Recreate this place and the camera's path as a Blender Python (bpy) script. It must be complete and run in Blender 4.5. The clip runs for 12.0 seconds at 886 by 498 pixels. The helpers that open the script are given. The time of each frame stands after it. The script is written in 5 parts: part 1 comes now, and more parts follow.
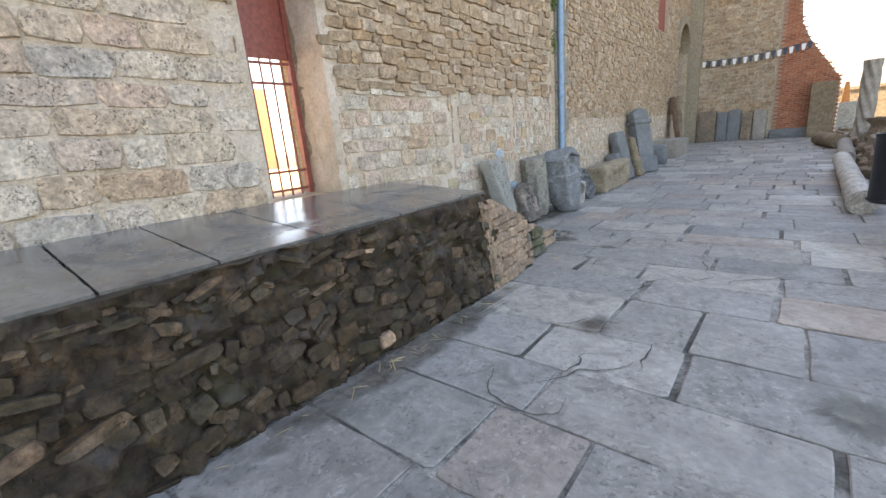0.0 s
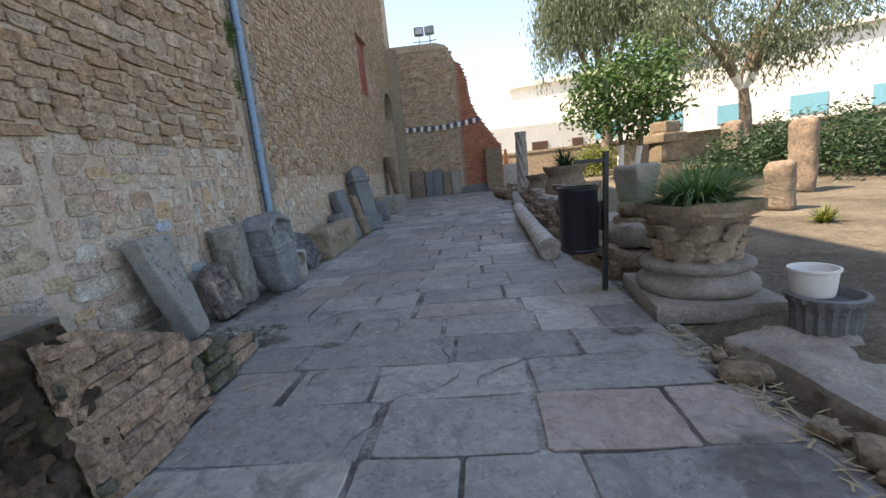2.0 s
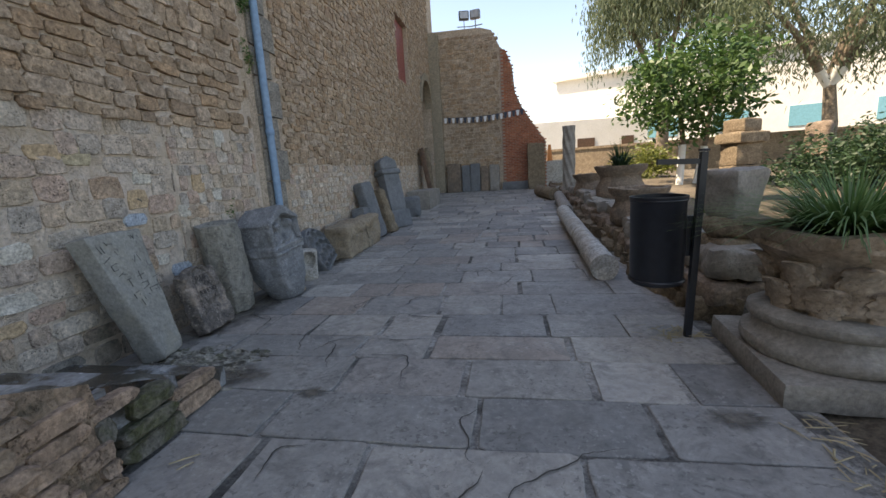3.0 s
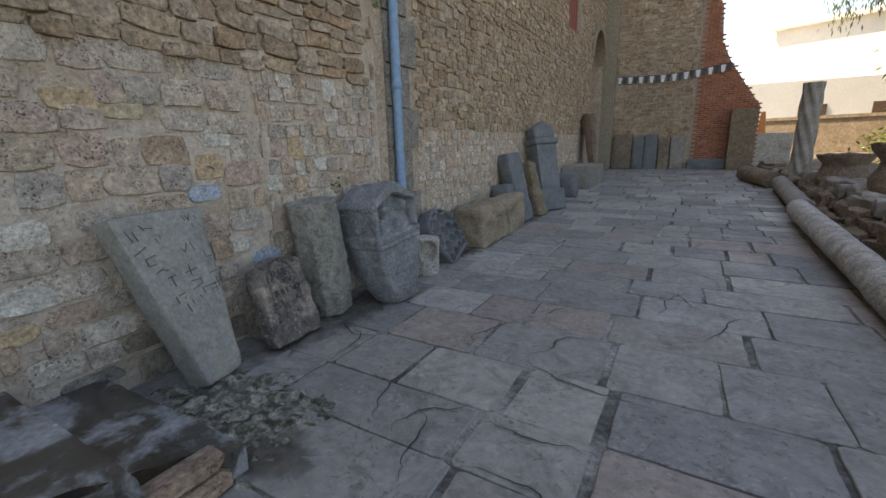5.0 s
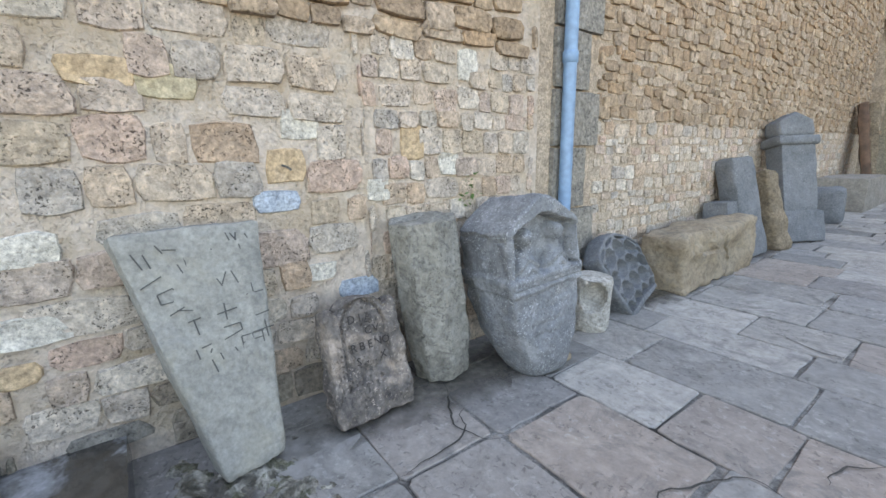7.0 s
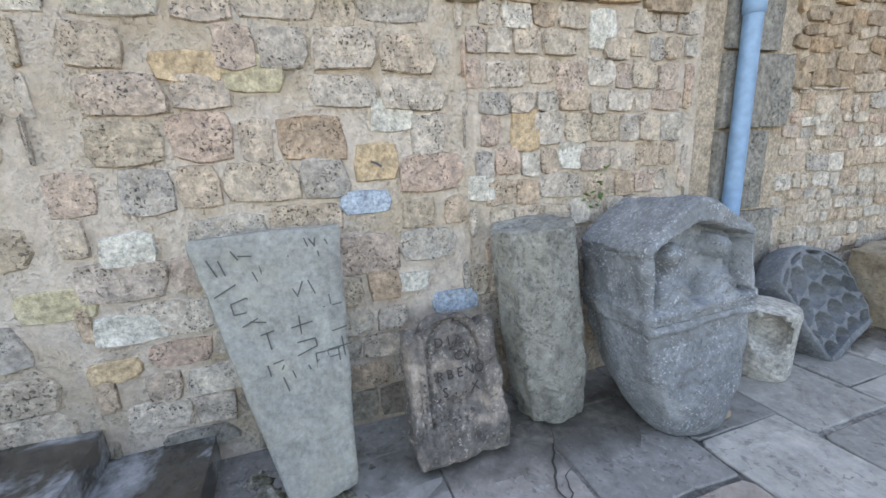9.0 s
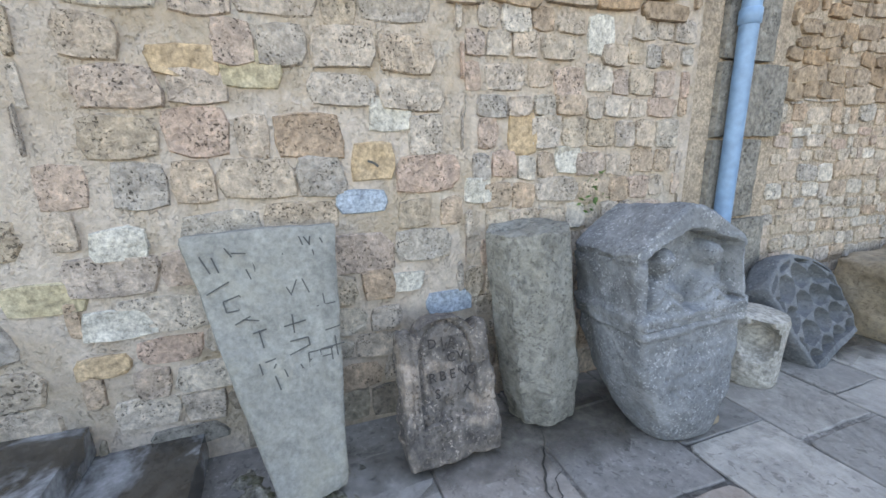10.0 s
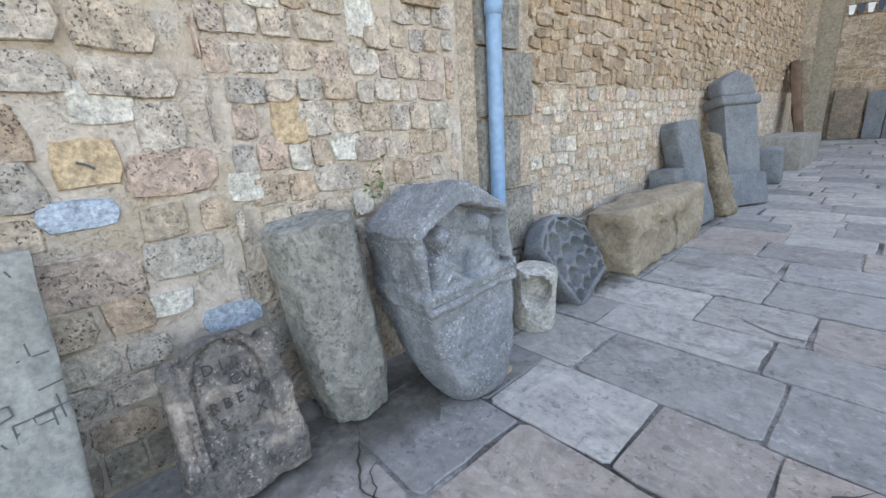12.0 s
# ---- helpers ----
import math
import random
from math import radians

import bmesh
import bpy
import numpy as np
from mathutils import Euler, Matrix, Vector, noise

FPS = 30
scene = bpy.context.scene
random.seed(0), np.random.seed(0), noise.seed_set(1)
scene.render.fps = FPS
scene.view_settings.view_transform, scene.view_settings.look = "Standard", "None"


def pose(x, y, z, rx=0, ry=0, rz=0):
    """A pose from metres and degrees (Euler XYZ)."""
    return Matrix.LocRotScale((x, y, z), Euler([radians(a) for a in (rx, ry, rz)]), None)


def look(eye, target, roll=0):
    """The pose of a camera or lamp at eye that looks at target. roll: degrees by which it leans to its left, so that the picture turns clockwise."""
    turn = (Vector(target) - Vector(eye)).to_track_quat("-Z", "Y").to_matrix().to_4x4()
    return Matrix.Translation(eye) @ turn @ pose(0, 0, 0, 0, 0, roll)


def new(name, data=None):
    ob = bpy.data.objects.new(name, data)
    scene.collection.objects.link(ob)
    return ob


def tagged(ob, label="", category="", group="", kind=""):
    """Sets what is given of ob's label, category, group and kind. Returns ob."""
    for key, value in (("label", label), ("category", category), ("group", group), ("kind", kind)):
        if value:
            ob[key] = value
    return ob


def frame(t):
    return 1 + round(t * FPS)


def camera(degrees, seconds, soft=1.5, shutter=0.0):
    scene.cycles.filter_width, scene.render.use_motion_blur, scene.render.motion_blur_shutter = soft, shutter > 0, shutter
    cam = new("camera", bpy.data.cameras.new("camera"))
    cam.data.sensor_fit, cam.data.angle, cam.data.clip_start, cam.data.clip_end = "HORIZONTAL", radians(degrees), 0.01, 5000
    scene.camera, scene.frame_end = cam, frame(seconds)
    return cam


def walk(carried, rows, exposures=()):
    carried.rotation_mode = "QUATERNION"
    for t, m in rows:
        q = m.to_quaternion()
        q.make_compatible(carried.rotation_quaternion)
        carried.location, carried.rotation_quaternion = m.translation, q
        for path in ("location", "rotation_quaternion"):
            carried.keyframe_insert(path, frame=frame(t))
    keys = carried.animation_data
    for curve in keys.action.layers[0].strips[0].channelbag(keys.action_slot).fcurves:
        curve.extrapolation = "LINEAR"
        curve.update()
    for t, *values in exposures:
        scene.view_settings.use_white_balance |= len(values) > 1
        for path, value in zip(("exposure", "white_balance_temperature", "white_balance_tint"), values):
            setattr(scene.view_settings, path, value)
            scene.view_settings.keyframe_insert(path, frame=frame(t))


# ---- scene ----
cam = camera(93.8, 12.0)
PATH = [
    (0, (4.149, -1.281, 1.651), (2.899, 0.197, 1.147), -5.0),
    (0.5, (4.137, -0.925, 1.635), (3.219, 0.784, 1.148), -3.9),
    (1, (3.979, -0.458, 1.655), (3.288, 1.381, 1.283), -3.6),
    (1.5, (3.957, 0.084, 1.628), (3.277, 1.944, 1.346), -6.6),
    (2, (3.911, 0.569, 1.626), (3.735, 2.529, 1.271), -5.9),
    (2.5, (3.798, 1.156, 1.656), (3.569, 3.108, 1.286), -7.0),
    (3, (3.87, 1.759, 1.645), (3.529, 3.694, 1.273), -3.5),
    (3.5, (3.715, 2.227, 1.674), (3.191, 4.118, 1.283), -2.6),
    (3.7, (3.646, 2.4, 1.695), (2.925, 4.227, 1.316), -4.3),
    (5.3, (3.23, 3.755, 1.63), (2.193, 5.392, 1.134), -1.8),
    (5.5, (3.159, 3.911, 1.618), (2.038, 5.493, 1.128), -2.4),
    (6, (3.072, 4.352, 1.628), (1.629, 5.667, 1.195), -4.7),
    (6.5, (2.863, 4.611, 1.576), (1.385, 5.89, 1.151), -2.8),
    (7, (2.578, 4.795, 1.581), (1.002, 5.945, 1.141), -1.2),
    (7.5, (2.394, 5.033, 1.591), (0.61, 5.809, 1.128), -2.6),
    (7.7, (2.365, 5.13, 1.563), (0.516, 5.744, 1.112), -3.4),
    (9.5, (2.209, 5.14, 1.601), (0.372, 5.769, 1.123), -2.0),
    (10, (2.22, 5.126, 1.599), (0.388, 5.777, 1.129), -1.0),
    (10.5, (2.223, 5.118, 1.598), (0.394, 5.785, 1.137), -0.3),
    (11, (2.219, 5.111, 1.591), (0.398, 5.801, 1.136), -0.2),
    (11.5, (2.219, 5.161, 1.583), (0.527, 6.094, 1.064), -1.5),
    (12, (2.287, 5.432, 1.581), (0.854, 6.712, 1.025), -3.9),
]
KELVIN = [(0, 8900), (1, 8100), (2, 7800), (3, 8100), (4, 8300), (5.5, 8900), (6.5, 8900), (9, 8600), (12, 8600)]
STOPS = [(0, 2.5), (0.5, 2.15), (1.0, 1.66), (1.5, 1.65), (2.0, 1.5), (2.5, 1.33), (3.0, 1.3), (3.5, 1.3), (5.3, 1.45), (5.5, 1.5), (6.0, 2.05), (6.5, 2.75), (7.0, 2.8), (7.5, 2.75), (9.5, 2.72), (11.5, 2.72), (12.0, 2.85)]
walk(cam, [(t, look(eye, target, roll)) for t, eye, target, roll in PATH], [(t, e, float(np.interp(t, *zip(*KELVIN))), 14) for t, e in STOPS])

# ---- world and sun ----
SUN_ELEV, SUN_AZ = radians(56), radians(-103)   # azimuth from +y towards +x
world = bpy.data.worlds.new("sky")
scene.world = world
world.use_nodes = True
wn = world.node_tree
sky = wn.nodes.new("ShaderNodeTexSky")
sky.sky_type, sky.sun_disc = "NISHITA", False
sky.sun_elevation, sky.sun_rotation = SUN_ELEV, SUN_AZ
sky.air_density, sky.dust_density, sky.ozone_density = 1.0, 0.8, 1.0
wn.links.new(sky.outputs[0], wn.nodes["Background"].inputs[0])
wn.nodes["Background"].inputs[1].default_value = 0.15
sun = new("sun", bpy.data.lights.new("sun", "SUN"))
sun.data.energy, sun.data.angle, sun.data.color = 4.5, radians(0.6), (1.0, 0.93, 0.82)
sun_from = Vector((math.sin(SUN_AZ) * math.cos(SUN_ELEV), math.cos(SUN_AZ) * math.cos(SUN_ELEV), math.sin(SUN_ELEV)))
sun.matrix_world = look(sun_from * 60, (0, 0, 0))


# ---- materials ----
def nodes_of(name):
    m = bpy.data.materials.new(name)
    m.use_nodes = True
    return m, m.node_tree.nodes, m.node_tree.links, m.node_tree.nodes["Principled BSDF"]


def ramp_node(N, stops):
    r = N.new("ShaderNodeValToRGB")
    e = r.color_ramp.elements
    while len(e) < len(stops):
        e.new(0.5)
    for k, (p, c) in enumerate(stops):
        e[k].position, e[k].color = p, (*c, 1)
    return r


def stone(name, palette, grain=0.35, patch=1.3, fine=28, rough=0.88, bump=0.35, pick=None, stain=None, stain_amount=0.5,
          stain_scale=2.0, pits=0.0, wet=None, detail=8, gloss=0.5, flecks=None):
    """Mineral surface: a palette mixed by a large noise (or picked per piece), fine grain, stains, pits and relief, in world metres."""
    m, N, L, B = nodes_of(name)
    geo = N.new("ShaderNodeNewGeometry")

    def tex(scale, det=6, rgh=0.6, dist=0.0):
        n = N.new("ShaderNodeTexNoise")
        n.inputs["Scale"].default_value, n.inputs["Detail"].default_value = scale, det
        n.inputs["Roughness"].default_value, n.inputs["Distortion"].default_value = rgh, dist
        L.new(geo.outputs["Position"], n.inputs["Vector"])
        return n.outputs["Fac"]

    def mix(kind, fac, a, b):
        x = N.new("ShaderNodeMix")
        x.data_type, x.blend_type = "RGBA", kind
        for sock, v in ((x.inputs[0], fac), (x.inputs[6], a), (x.inputs[7], b)):
            if isinstance(v, (int, float)):
                sock.default_value = v
            elif isinstance(v, tuple):
                sock.default_value = (*v, 1)
            else:
                L.new(v, sock)
        return x.outputs[2]

    k = len(palette)
    lo, hi = (0.0, 1.0) if pick else (0.3, 0.7)
    base = ramp_node(N, [(lo + (hi - lo) * i / max(1, k - 1), c) for i, c in enumerate(palette)])
    big = tex(patch, 5, 0.62, 0.4)
    if pick == "object":
        L.new(N.new("ShaderNodeObjectInfo").outputs["Random"], base.inputs[0])
    elif pick == "island":
        L.new(geo.outputs["Random Per Island"], base.inputs[0])
    else:
        L.new(big, base.inputs[0])
    col = base.outputs[0]
    tone = ramp_node(N, [(0.3, (0.72, 0.72, 0.72)), (0.7, (1.18, 1.16, 1.12))])
    L.new(big, tone.inputs[0])
    if pick:
        col = mix("MULTIPLY", 0.8, col, tone.outputs[0])
    g = tex(fine, detail, 0.7)
    gr = ramp_node(N, [(0.36, (1 - grain * 1.25,) * 3), (0.64, (1 + grain * 0.75,) * 3)])
    L.new(g, gr.inputs[0])
    col = mix("MULTIPLY", 1.0, col, gr.outputs[0])
    mid = tex(fine * 0.27, 6, 0.65)
    md = ramp_node(N, [(0.38, (1 - grain * 0.6,) * 3), (0.6, (1 + grain * 0.3,) * 3)])
    L.new(mid, md.inputs[0])
    col = mix("MULTIPLY", 1.0, col, md.outputs[0])
    if stain:
        s = ramp_node(N, [(0.5, (0, 0, 0)), (0.66, (stain_amount,) * 3)])
        L.new(tex(stain_scale, 8, 0.7, 0.8), s.inputs[0])
        col = mix("MIX", s.outputs[0], col, stain)
    if flecks:
        fk = ramp_node(N, [(0.57, (0, 0, 0)), (0.63, (flecks[1],) * 3)])
        L.new(tex(fine * 1.7, 4, 0.65, 0.3), fk.inputs[0])
        spread = ramp_node(N, [(0.42, (0.15, 0.15, 0.15)), (0.6, (1, 1, 1))])
        L.new(tex(fine * 0.13, 5, 0.65), spread.inputs[0])
        col = mix("MIX", mix("MULTIPLY", 1.0, fk.outputs[0], spread.outputs[0]), col, flecks[0])
    height = mix("ADD", 0.6, g, mid)
    if pits:
        pr = ramp_node(N, [(0.36, (0.12, 0.11, 0.1)), (0.43, (1, 1, 1))])
        L.new(tex(fine * 2.1, 3, 0.55, 0.6), pr.inputs[0])
        gate = ramp_node(N, [(0.46, (1, 1, 1)), (0.56, (0, 0, 0))])
        L.new(tex(fine * 0.22, 4, 0.6), gate.inputs[0])
        pit = mix("LIGHTEN", 1.0, pr.outputs[0], gate.outputs[0])
        col = mix("MULTIPLY", pits, col, pit)
        height = mix("MULTIPLY", 0.9, height, pit)
    L.new(col, B.inputs["Base Color"])
    b = N.new("ShaderNodeBump")
    b.inputs["Strength"].default_value, b.inputs["Distance"].default_value = min(1.0, bump * 1.5), 0.03
    L.new(height, b.inputs["Height"])
    L.new(b.outputs[0], B.inputs["Normal"])
    B.inputs["Specular IOR Level"].default_value = 0.3
    if wet:
        w = ramp_node(N, [(wet[0], (rough,) * 3), (wet[0] + 0.12, (wet[1],) * 3)])
        L.new(tex(wet[2], 5, 0.6, 0.5), w.inputs[0])
        L.new(w.outputs[0], B.inputs["Roughness"])
        B.inputs["Specular IOR Level"].default_value = gloss
        b.inputs["Strength"].default_value = bump * 0.6
    else:
        B.inputs["Roughness"].default_value = rough
    return m


def plain(name, col, rough=0.5, metal=0.0, vary=0.12, scale=9, bump=0.08, spec=0.5):
    m, N, L, B = nodes_of(name)
    geo = N.new("ShaderNodeNewGeometry")
    n = N.new("ShaderNodeTexNoise")
    n.inputs["Scale"].default_value, n.inputs["Detail"].default_value = scale, 7
    L.new(geo.outputs["Position"], n.inputs["Vector"])
    r = ramp_node(N, [(0.3, tuple(c * (1 - vary) for c in col)), (0.7, tuple(min(1, c * (1 + vary)) for c in col))])
    L.new(n.outputs["Fac"], r.inputs[0])
    L.new(r.outputs[0], B.inputs["Base Color"])
    b = N.new("ShaderNodeBump")
    b.inputs["Strength"].default_value, b.inputs["Distance"].default_value = bump, 0.01
    L.new(n.outputs["Fac"], b.inputs["Height"])
    L.new(b.outputs[0], B.inputs["Normal"])
    B.inputs["Roughness"].default_value, B.inputs["Metallic"].default_value = rough, metal
    B.inputs["Specular IOR Level"].default_value = spec
    return m


def leafy(name, palette, through_light=0.35):
    m, N, L, B = nodes_of(name)
    geo = N.new("ShaderNodeNewGeometry")
    r = ramp_node(N, [(i / (len(palette) - 1), c) for i, c in enumerate(palette)])
    L.new(geo.outputs["Random Per Island"], r.inputs[0])
    L.new(r.outputs[0], B.inputs["Base Color"])
    B.inputs["Roughness"].default_value = 0.5
    t = N.new("ShaderNodeBsdfTranslucent")
    L.new(r.outputs[0], t.inputs[0])
    mx = N.new("ShaderNodeMixShader")
    mx.inputs[0].default_value = through_light
    L.new(B.outputs[0], mx.inputs[1])
    L.new(t.outputs[0], mx.inputs[2])
    L.new(mx.outputs[0], N["Material Output"].inputs[0])
    return m


WALL_TONES = [(0.576, 0.469, 0.359), (0.662, 0.561, 0.460), (0.614, 0.460, 0.340), (0.710, 0.616, 0.524), (0.566, 0.488, 0.423), (0.653, 0.478, 0.386),
              (0.643, 0.534, 0.442), (0.768, 0.690, 0.598), (0.557, 0.405, 0.294), (0.624, 0.524, 0.423), (0.518, 0.469, 0.423), (0.672, 0.589, 0.488)]
ROUGH_TONES = [(0.465, 0.329, 0.220), (0.542, 0.408, 0.290), (0.416, 0.298, 0.200), (0.590, 0.467, 0.360), (0.504, 0.388, 0.290), (0.397, 0.279, 0.190), (0.523, 0.358, 0.230)]
M = {
    "wall_stone": stone("wall_stone", WALL_TONES, pick="object", pits=0.85, fine=36, bump=0.6, patch=9, grain=0.28, stain=(0.36, 0.29, 0.22), stain_amount=0.4, stain_scale=5),
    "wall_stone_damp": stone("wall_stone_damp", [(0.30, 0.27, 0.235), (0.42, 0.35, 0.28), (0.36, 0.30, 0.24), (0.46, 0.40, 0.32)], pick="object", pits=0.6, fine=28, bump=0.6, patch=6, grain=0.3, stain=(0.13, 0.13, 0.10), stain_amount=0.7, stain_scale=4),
    "wall_stone_far": stone("wall_stone_far", WALL_TONES, pick="island", pits=0.7, fine=28, bump=0.6, patch=8, grain=0.28, stain=(0.36, 0.29, 0.22), stain_amount=0.4, stain_scale=5),
    "rough_stone": stone("rough_stone", ROUGH_TONES, pick="island", pits=0.4, fine=24, bump=0.6, patch=4, stain=(0.2, 0.16, 0.11), stain_amount=0.4),
    "mortar": stone("mortar", [(0.55, 0.44, 0.34), (0.70, 0.60, 0.51), (0.60, 0.49, 0.38), (0.66, 0.59, 0.51)], fine=30, bump=0.8, patch=1.3, grain=0.13, pits=0.12, stain=(0.42, 0.32, 0.21), stain_amount=0.6, stain_scale=1.4),
    "mortar_brown": stone("mortar_brown", [(0.48, 0.37, 0.27), (0.60, 0.49, 0.38)], fine=50, bump=0.6, patch=1.4),
    "quoin": stone("quoin", [(0.27, 0.25, 0.22), (0.35, 0.32, 0.27)], fine=26, bump=0.6, pits=0.6, patch=3),
    "orange_stone": stone("orange_stone", [(0.50, 0.36, 0.22), (0.56, 0.42, 0.28)], fine=40, bump=0.3, patch=5),
    "olive_stone": stone("olive_stone", [(0.44, 0.37, 0.24), (0.50, 0.43, 0.30)], fine=40, bump=0.3, patch=5),
    "white_stone": stone("white_stone", [(0.58, 0.54, 0.46), (0.66, 0.62, 0.55)], fine=45, bump=0.35, patch=6, pits=0.4),
    "blue_stone": stone("blue_stone", [(0.36, 0.42, 0.49), (0.44, 0.50, 0.56)], fine=45, bump=0.35, patch=6),
    "flag": stone("flag", [(0.20, 0.197, 0.19), (0.31, 0.295, 0.275), (0.255, 0.247, 0.235), (0.40, 0.372, 0.335), (0.225, 0.222, 0.218), (0.36, 0.295, 0.25), (0.29, 0.282, 0.27), (0.44, 0.415, 0.38)],
                  pick="object", fine=13, bump=0.5, rough=0.7, grain=0.15, patch=2.6, stain=(0.125, 0.12, 0.113), stain_amount=0.75, stain_scale=2.6, flecks=((0.50, 0.485, 0.45), 0.36), pits=0.4, wet=(0.5, 0.38, 0.8)),
    "flag_far": stone("flag_far", [(0.20, 0.197, 0.19), (0.33, 0.312, 0.29), (0.42, 0.39, 0.352), (0.255, 0.247, 0.235)],
                      pick="island", fine=13, bump=0.6, rough=0.7, grain=0.2, patch=2.6, stain=(0.125, 0.12, 0.113), stain_amount=0.7, stain_scale=2.6, wet=(0.5, 0.38, 0.8)),
    "bedding": stone("bedding", [(0.06, 0.056, 0.05), (0.15, 0.142, 0.13), (0.40, 0.38, 0.35), (0.54, 0.52, 0.48)], fine=40, bump=0.6, patch=1.1),
    "crack_dirt": plain("crack_dirt", (0.06, 0.055, 0.048), 0.95),
    # pale bluish tones paint the sky's sheen on the wet treads
    "wet_sheen_step": stone("wet_sheen_step", [(0.03, 0.027, 0.022), (0.05, 0.044, 0.036), (0.065, 0.06, 0.052), (0.27, 0.28, 0.29), (0.32, 0.332, 0.345), (0.24, 0.248, 0.258)], fine=20, grain=0.25, bump=0.15, patch=2.0, rough=0.5, wet=(0.3, 0.05, 1.6), gloss=1.0),
    # damp dirt, also used for contact shade painted under the wall-side stones
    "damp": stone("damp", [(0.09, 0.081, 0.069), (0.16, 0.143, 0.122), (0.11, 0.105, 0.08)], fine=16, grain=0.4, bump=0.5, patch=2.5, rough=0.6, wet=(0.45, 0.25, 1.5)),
    "moss_gravel": stone("moss_gravel", [(0.04, 0.036, 0.026), (0.10, 0.09, 0.066), (0.34, 0.32, 0.27), (0.07, 0.07, 0.036), (0.26, 0.245, 0.20)], fine=14, grain=0.5, pits=0.5, bump=1.0, patch=7, rough=0.6, wet=(0.5, 0.25, 3)),
    "earth": stone("earth", [(0.10, 0.08, 0.058), (0.16, 0.13, 0.095), (0.22, 0.185, 0.14)], fine=30, bump=0.7, patch=0.7),
    "wet_top": stone("wet_top", [(0.075, 0.074, 0.073), (0.14, 0.138, 0.133), (0.10, 0.096, 0.09)], fine=20, grain=0.22, bump=0.16, patch=1.6, rough=0.5, wet=(0.36, 0.06, 1.3), gloss=1.0),
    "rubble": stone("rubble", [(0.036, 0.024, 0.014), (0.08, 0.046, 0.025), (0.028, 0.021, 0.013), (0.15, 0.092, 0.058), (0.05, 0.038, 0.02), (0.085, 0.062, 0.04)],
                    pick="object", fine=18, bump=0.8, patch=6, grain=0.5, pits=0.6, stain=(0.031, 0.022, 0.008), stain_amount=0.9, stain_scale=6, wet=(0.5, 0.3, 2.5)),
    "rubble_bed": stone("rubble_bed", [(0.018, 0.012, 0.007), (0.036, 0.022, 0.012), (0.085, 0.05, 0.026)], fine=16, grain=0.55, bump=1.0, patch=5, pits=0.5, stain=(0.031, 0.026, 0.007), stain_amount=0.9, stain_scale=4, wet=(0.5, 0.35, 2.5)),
    "pink_stone": stone("pink_stone", [(0.46, 0.31, 0.22), (0.54, 0.38, 0.28), (0.40, 0.29, 0.22), (0.50, 0.36, 0.26)], pick="object", fine=26, bump=0.7, patch=5, pits=0.5, stain=(0.16, 0.13, 0.095), stain_amount=0.5, stain_scale=4),
    "pink_bed": stone("pink_bed", [(0.28, 0.19, 0.13), (0.42, 0.30, 0.21), (0.34, 0.25, 0.18)], fine=26, bump=0.7, patch=5, pits=0.5, stain=(0.08, 0.075, 0.05), stain_amount=0.7, stain_scale=4),
    "mossy": stone("mossy", [(0.10, 0.095, 0.065), (0.20, 0.185, 0.155), (0.085, 0.09, 0.042), (0.24, 0.21, 0.17)], fine=30, bump=0.7, patch=3.5),
    "slab_grey": stone("slab_grey", [(0.235, 0.232, 0.212), (0.30, 0.295, 0.265), (0.265, 0.265, 0.25)], fine=36, bump=0.25, patch=2.2, grain=0.2, stain=(0.39, 0.36, 0.28), stain_amount=0.45, stain_scale=1.6),
    "tomb_stone": stone("tomb_stone", [(0.09, 0.082, 0.078), (0.20, 0.175, 0.155), (0.46, 0.37, 0.30)], fine=26, bump=0.6, patch=5, grain=0.25, pits=0.5, flecks=((0.55, 0.47, 0.40), 0.7)),
    "drum_stone": stone("drum_stone", [(0.25, 0.245, 0.22), (0.33, 0.315, 0.275), (0.29, 0.275, 0.235)], fine=28, bump=0.5, grain=0.18, pits=0.4, patch=2, stain=(0.09, 0.086, 0.078), stain_amount=0.7, stain_scale=8, flecks=((0.08, 0.077, 0.07), 0.7)),
    "basalt": stone("basalt", [(0.165, 0.173, 0.182), (0.225, 0.235, 0.245)], fine=36, bump=0.3, grain=0.18, patch=2.2, pits=0.5, flecks=((0.50, 0.51, 0.52), 0.8), stain=(0.40, 0.41, 0.42), stain_amount=0.55, stain_scale=4.2),
    "dark_stone": stone("dark_stone", [(0.14, 0.15, 0.155), (0.20, 0.205, 0.21)], fine=34, grain=0.18, pits=0.3, flecks=((0.36, 0.37, 0.38), 0.5), bump=0.4, patch=2.4, stain=(0.25, 0.25, 0.25), stain_amount=0.35),
    "yellow_stone": stone("yellow_stone", [(0.25, 0.19, 0.13), (0.34, 0.27, 0.19), (0.25, 0.215, 0.165)], fine=22, grain=0.2, pits=0.3, bump=0.35, patch=3.0),
    "brown_slab": stone("brown_slab", [(0.20, 0.15, 0.10), (0.28, 0.22, 0.15)], fine=26, bump=0.5, patch=3),
    "marble": stone("marble", [(0.40, 0.38, 0.34), (0.52, 0.49, 0.44), (0.46, 0.42, 0.36)], fine=34, bump=0.4, patch=2.5, stain=(0.2, 0.18, 0.14), stain_amount=0.6),
    "capital_stone": stone("capital_stone", [(0.26, 0.19, 0.13), (0.42, 0.33, 0.25), (0.34, 0.28, 0.22)], fine=30, grain=0.22, bump=0.4, patch=4, pits=0.4),
    "base_stone": stone("base_stone", [(0.24, 0.215, 0.185), (0.36, 0.33, 0.29)], fine=30, grain=0.2, bump=0.35, patch=3, stain=(0.18, 0.17, 0.15)),
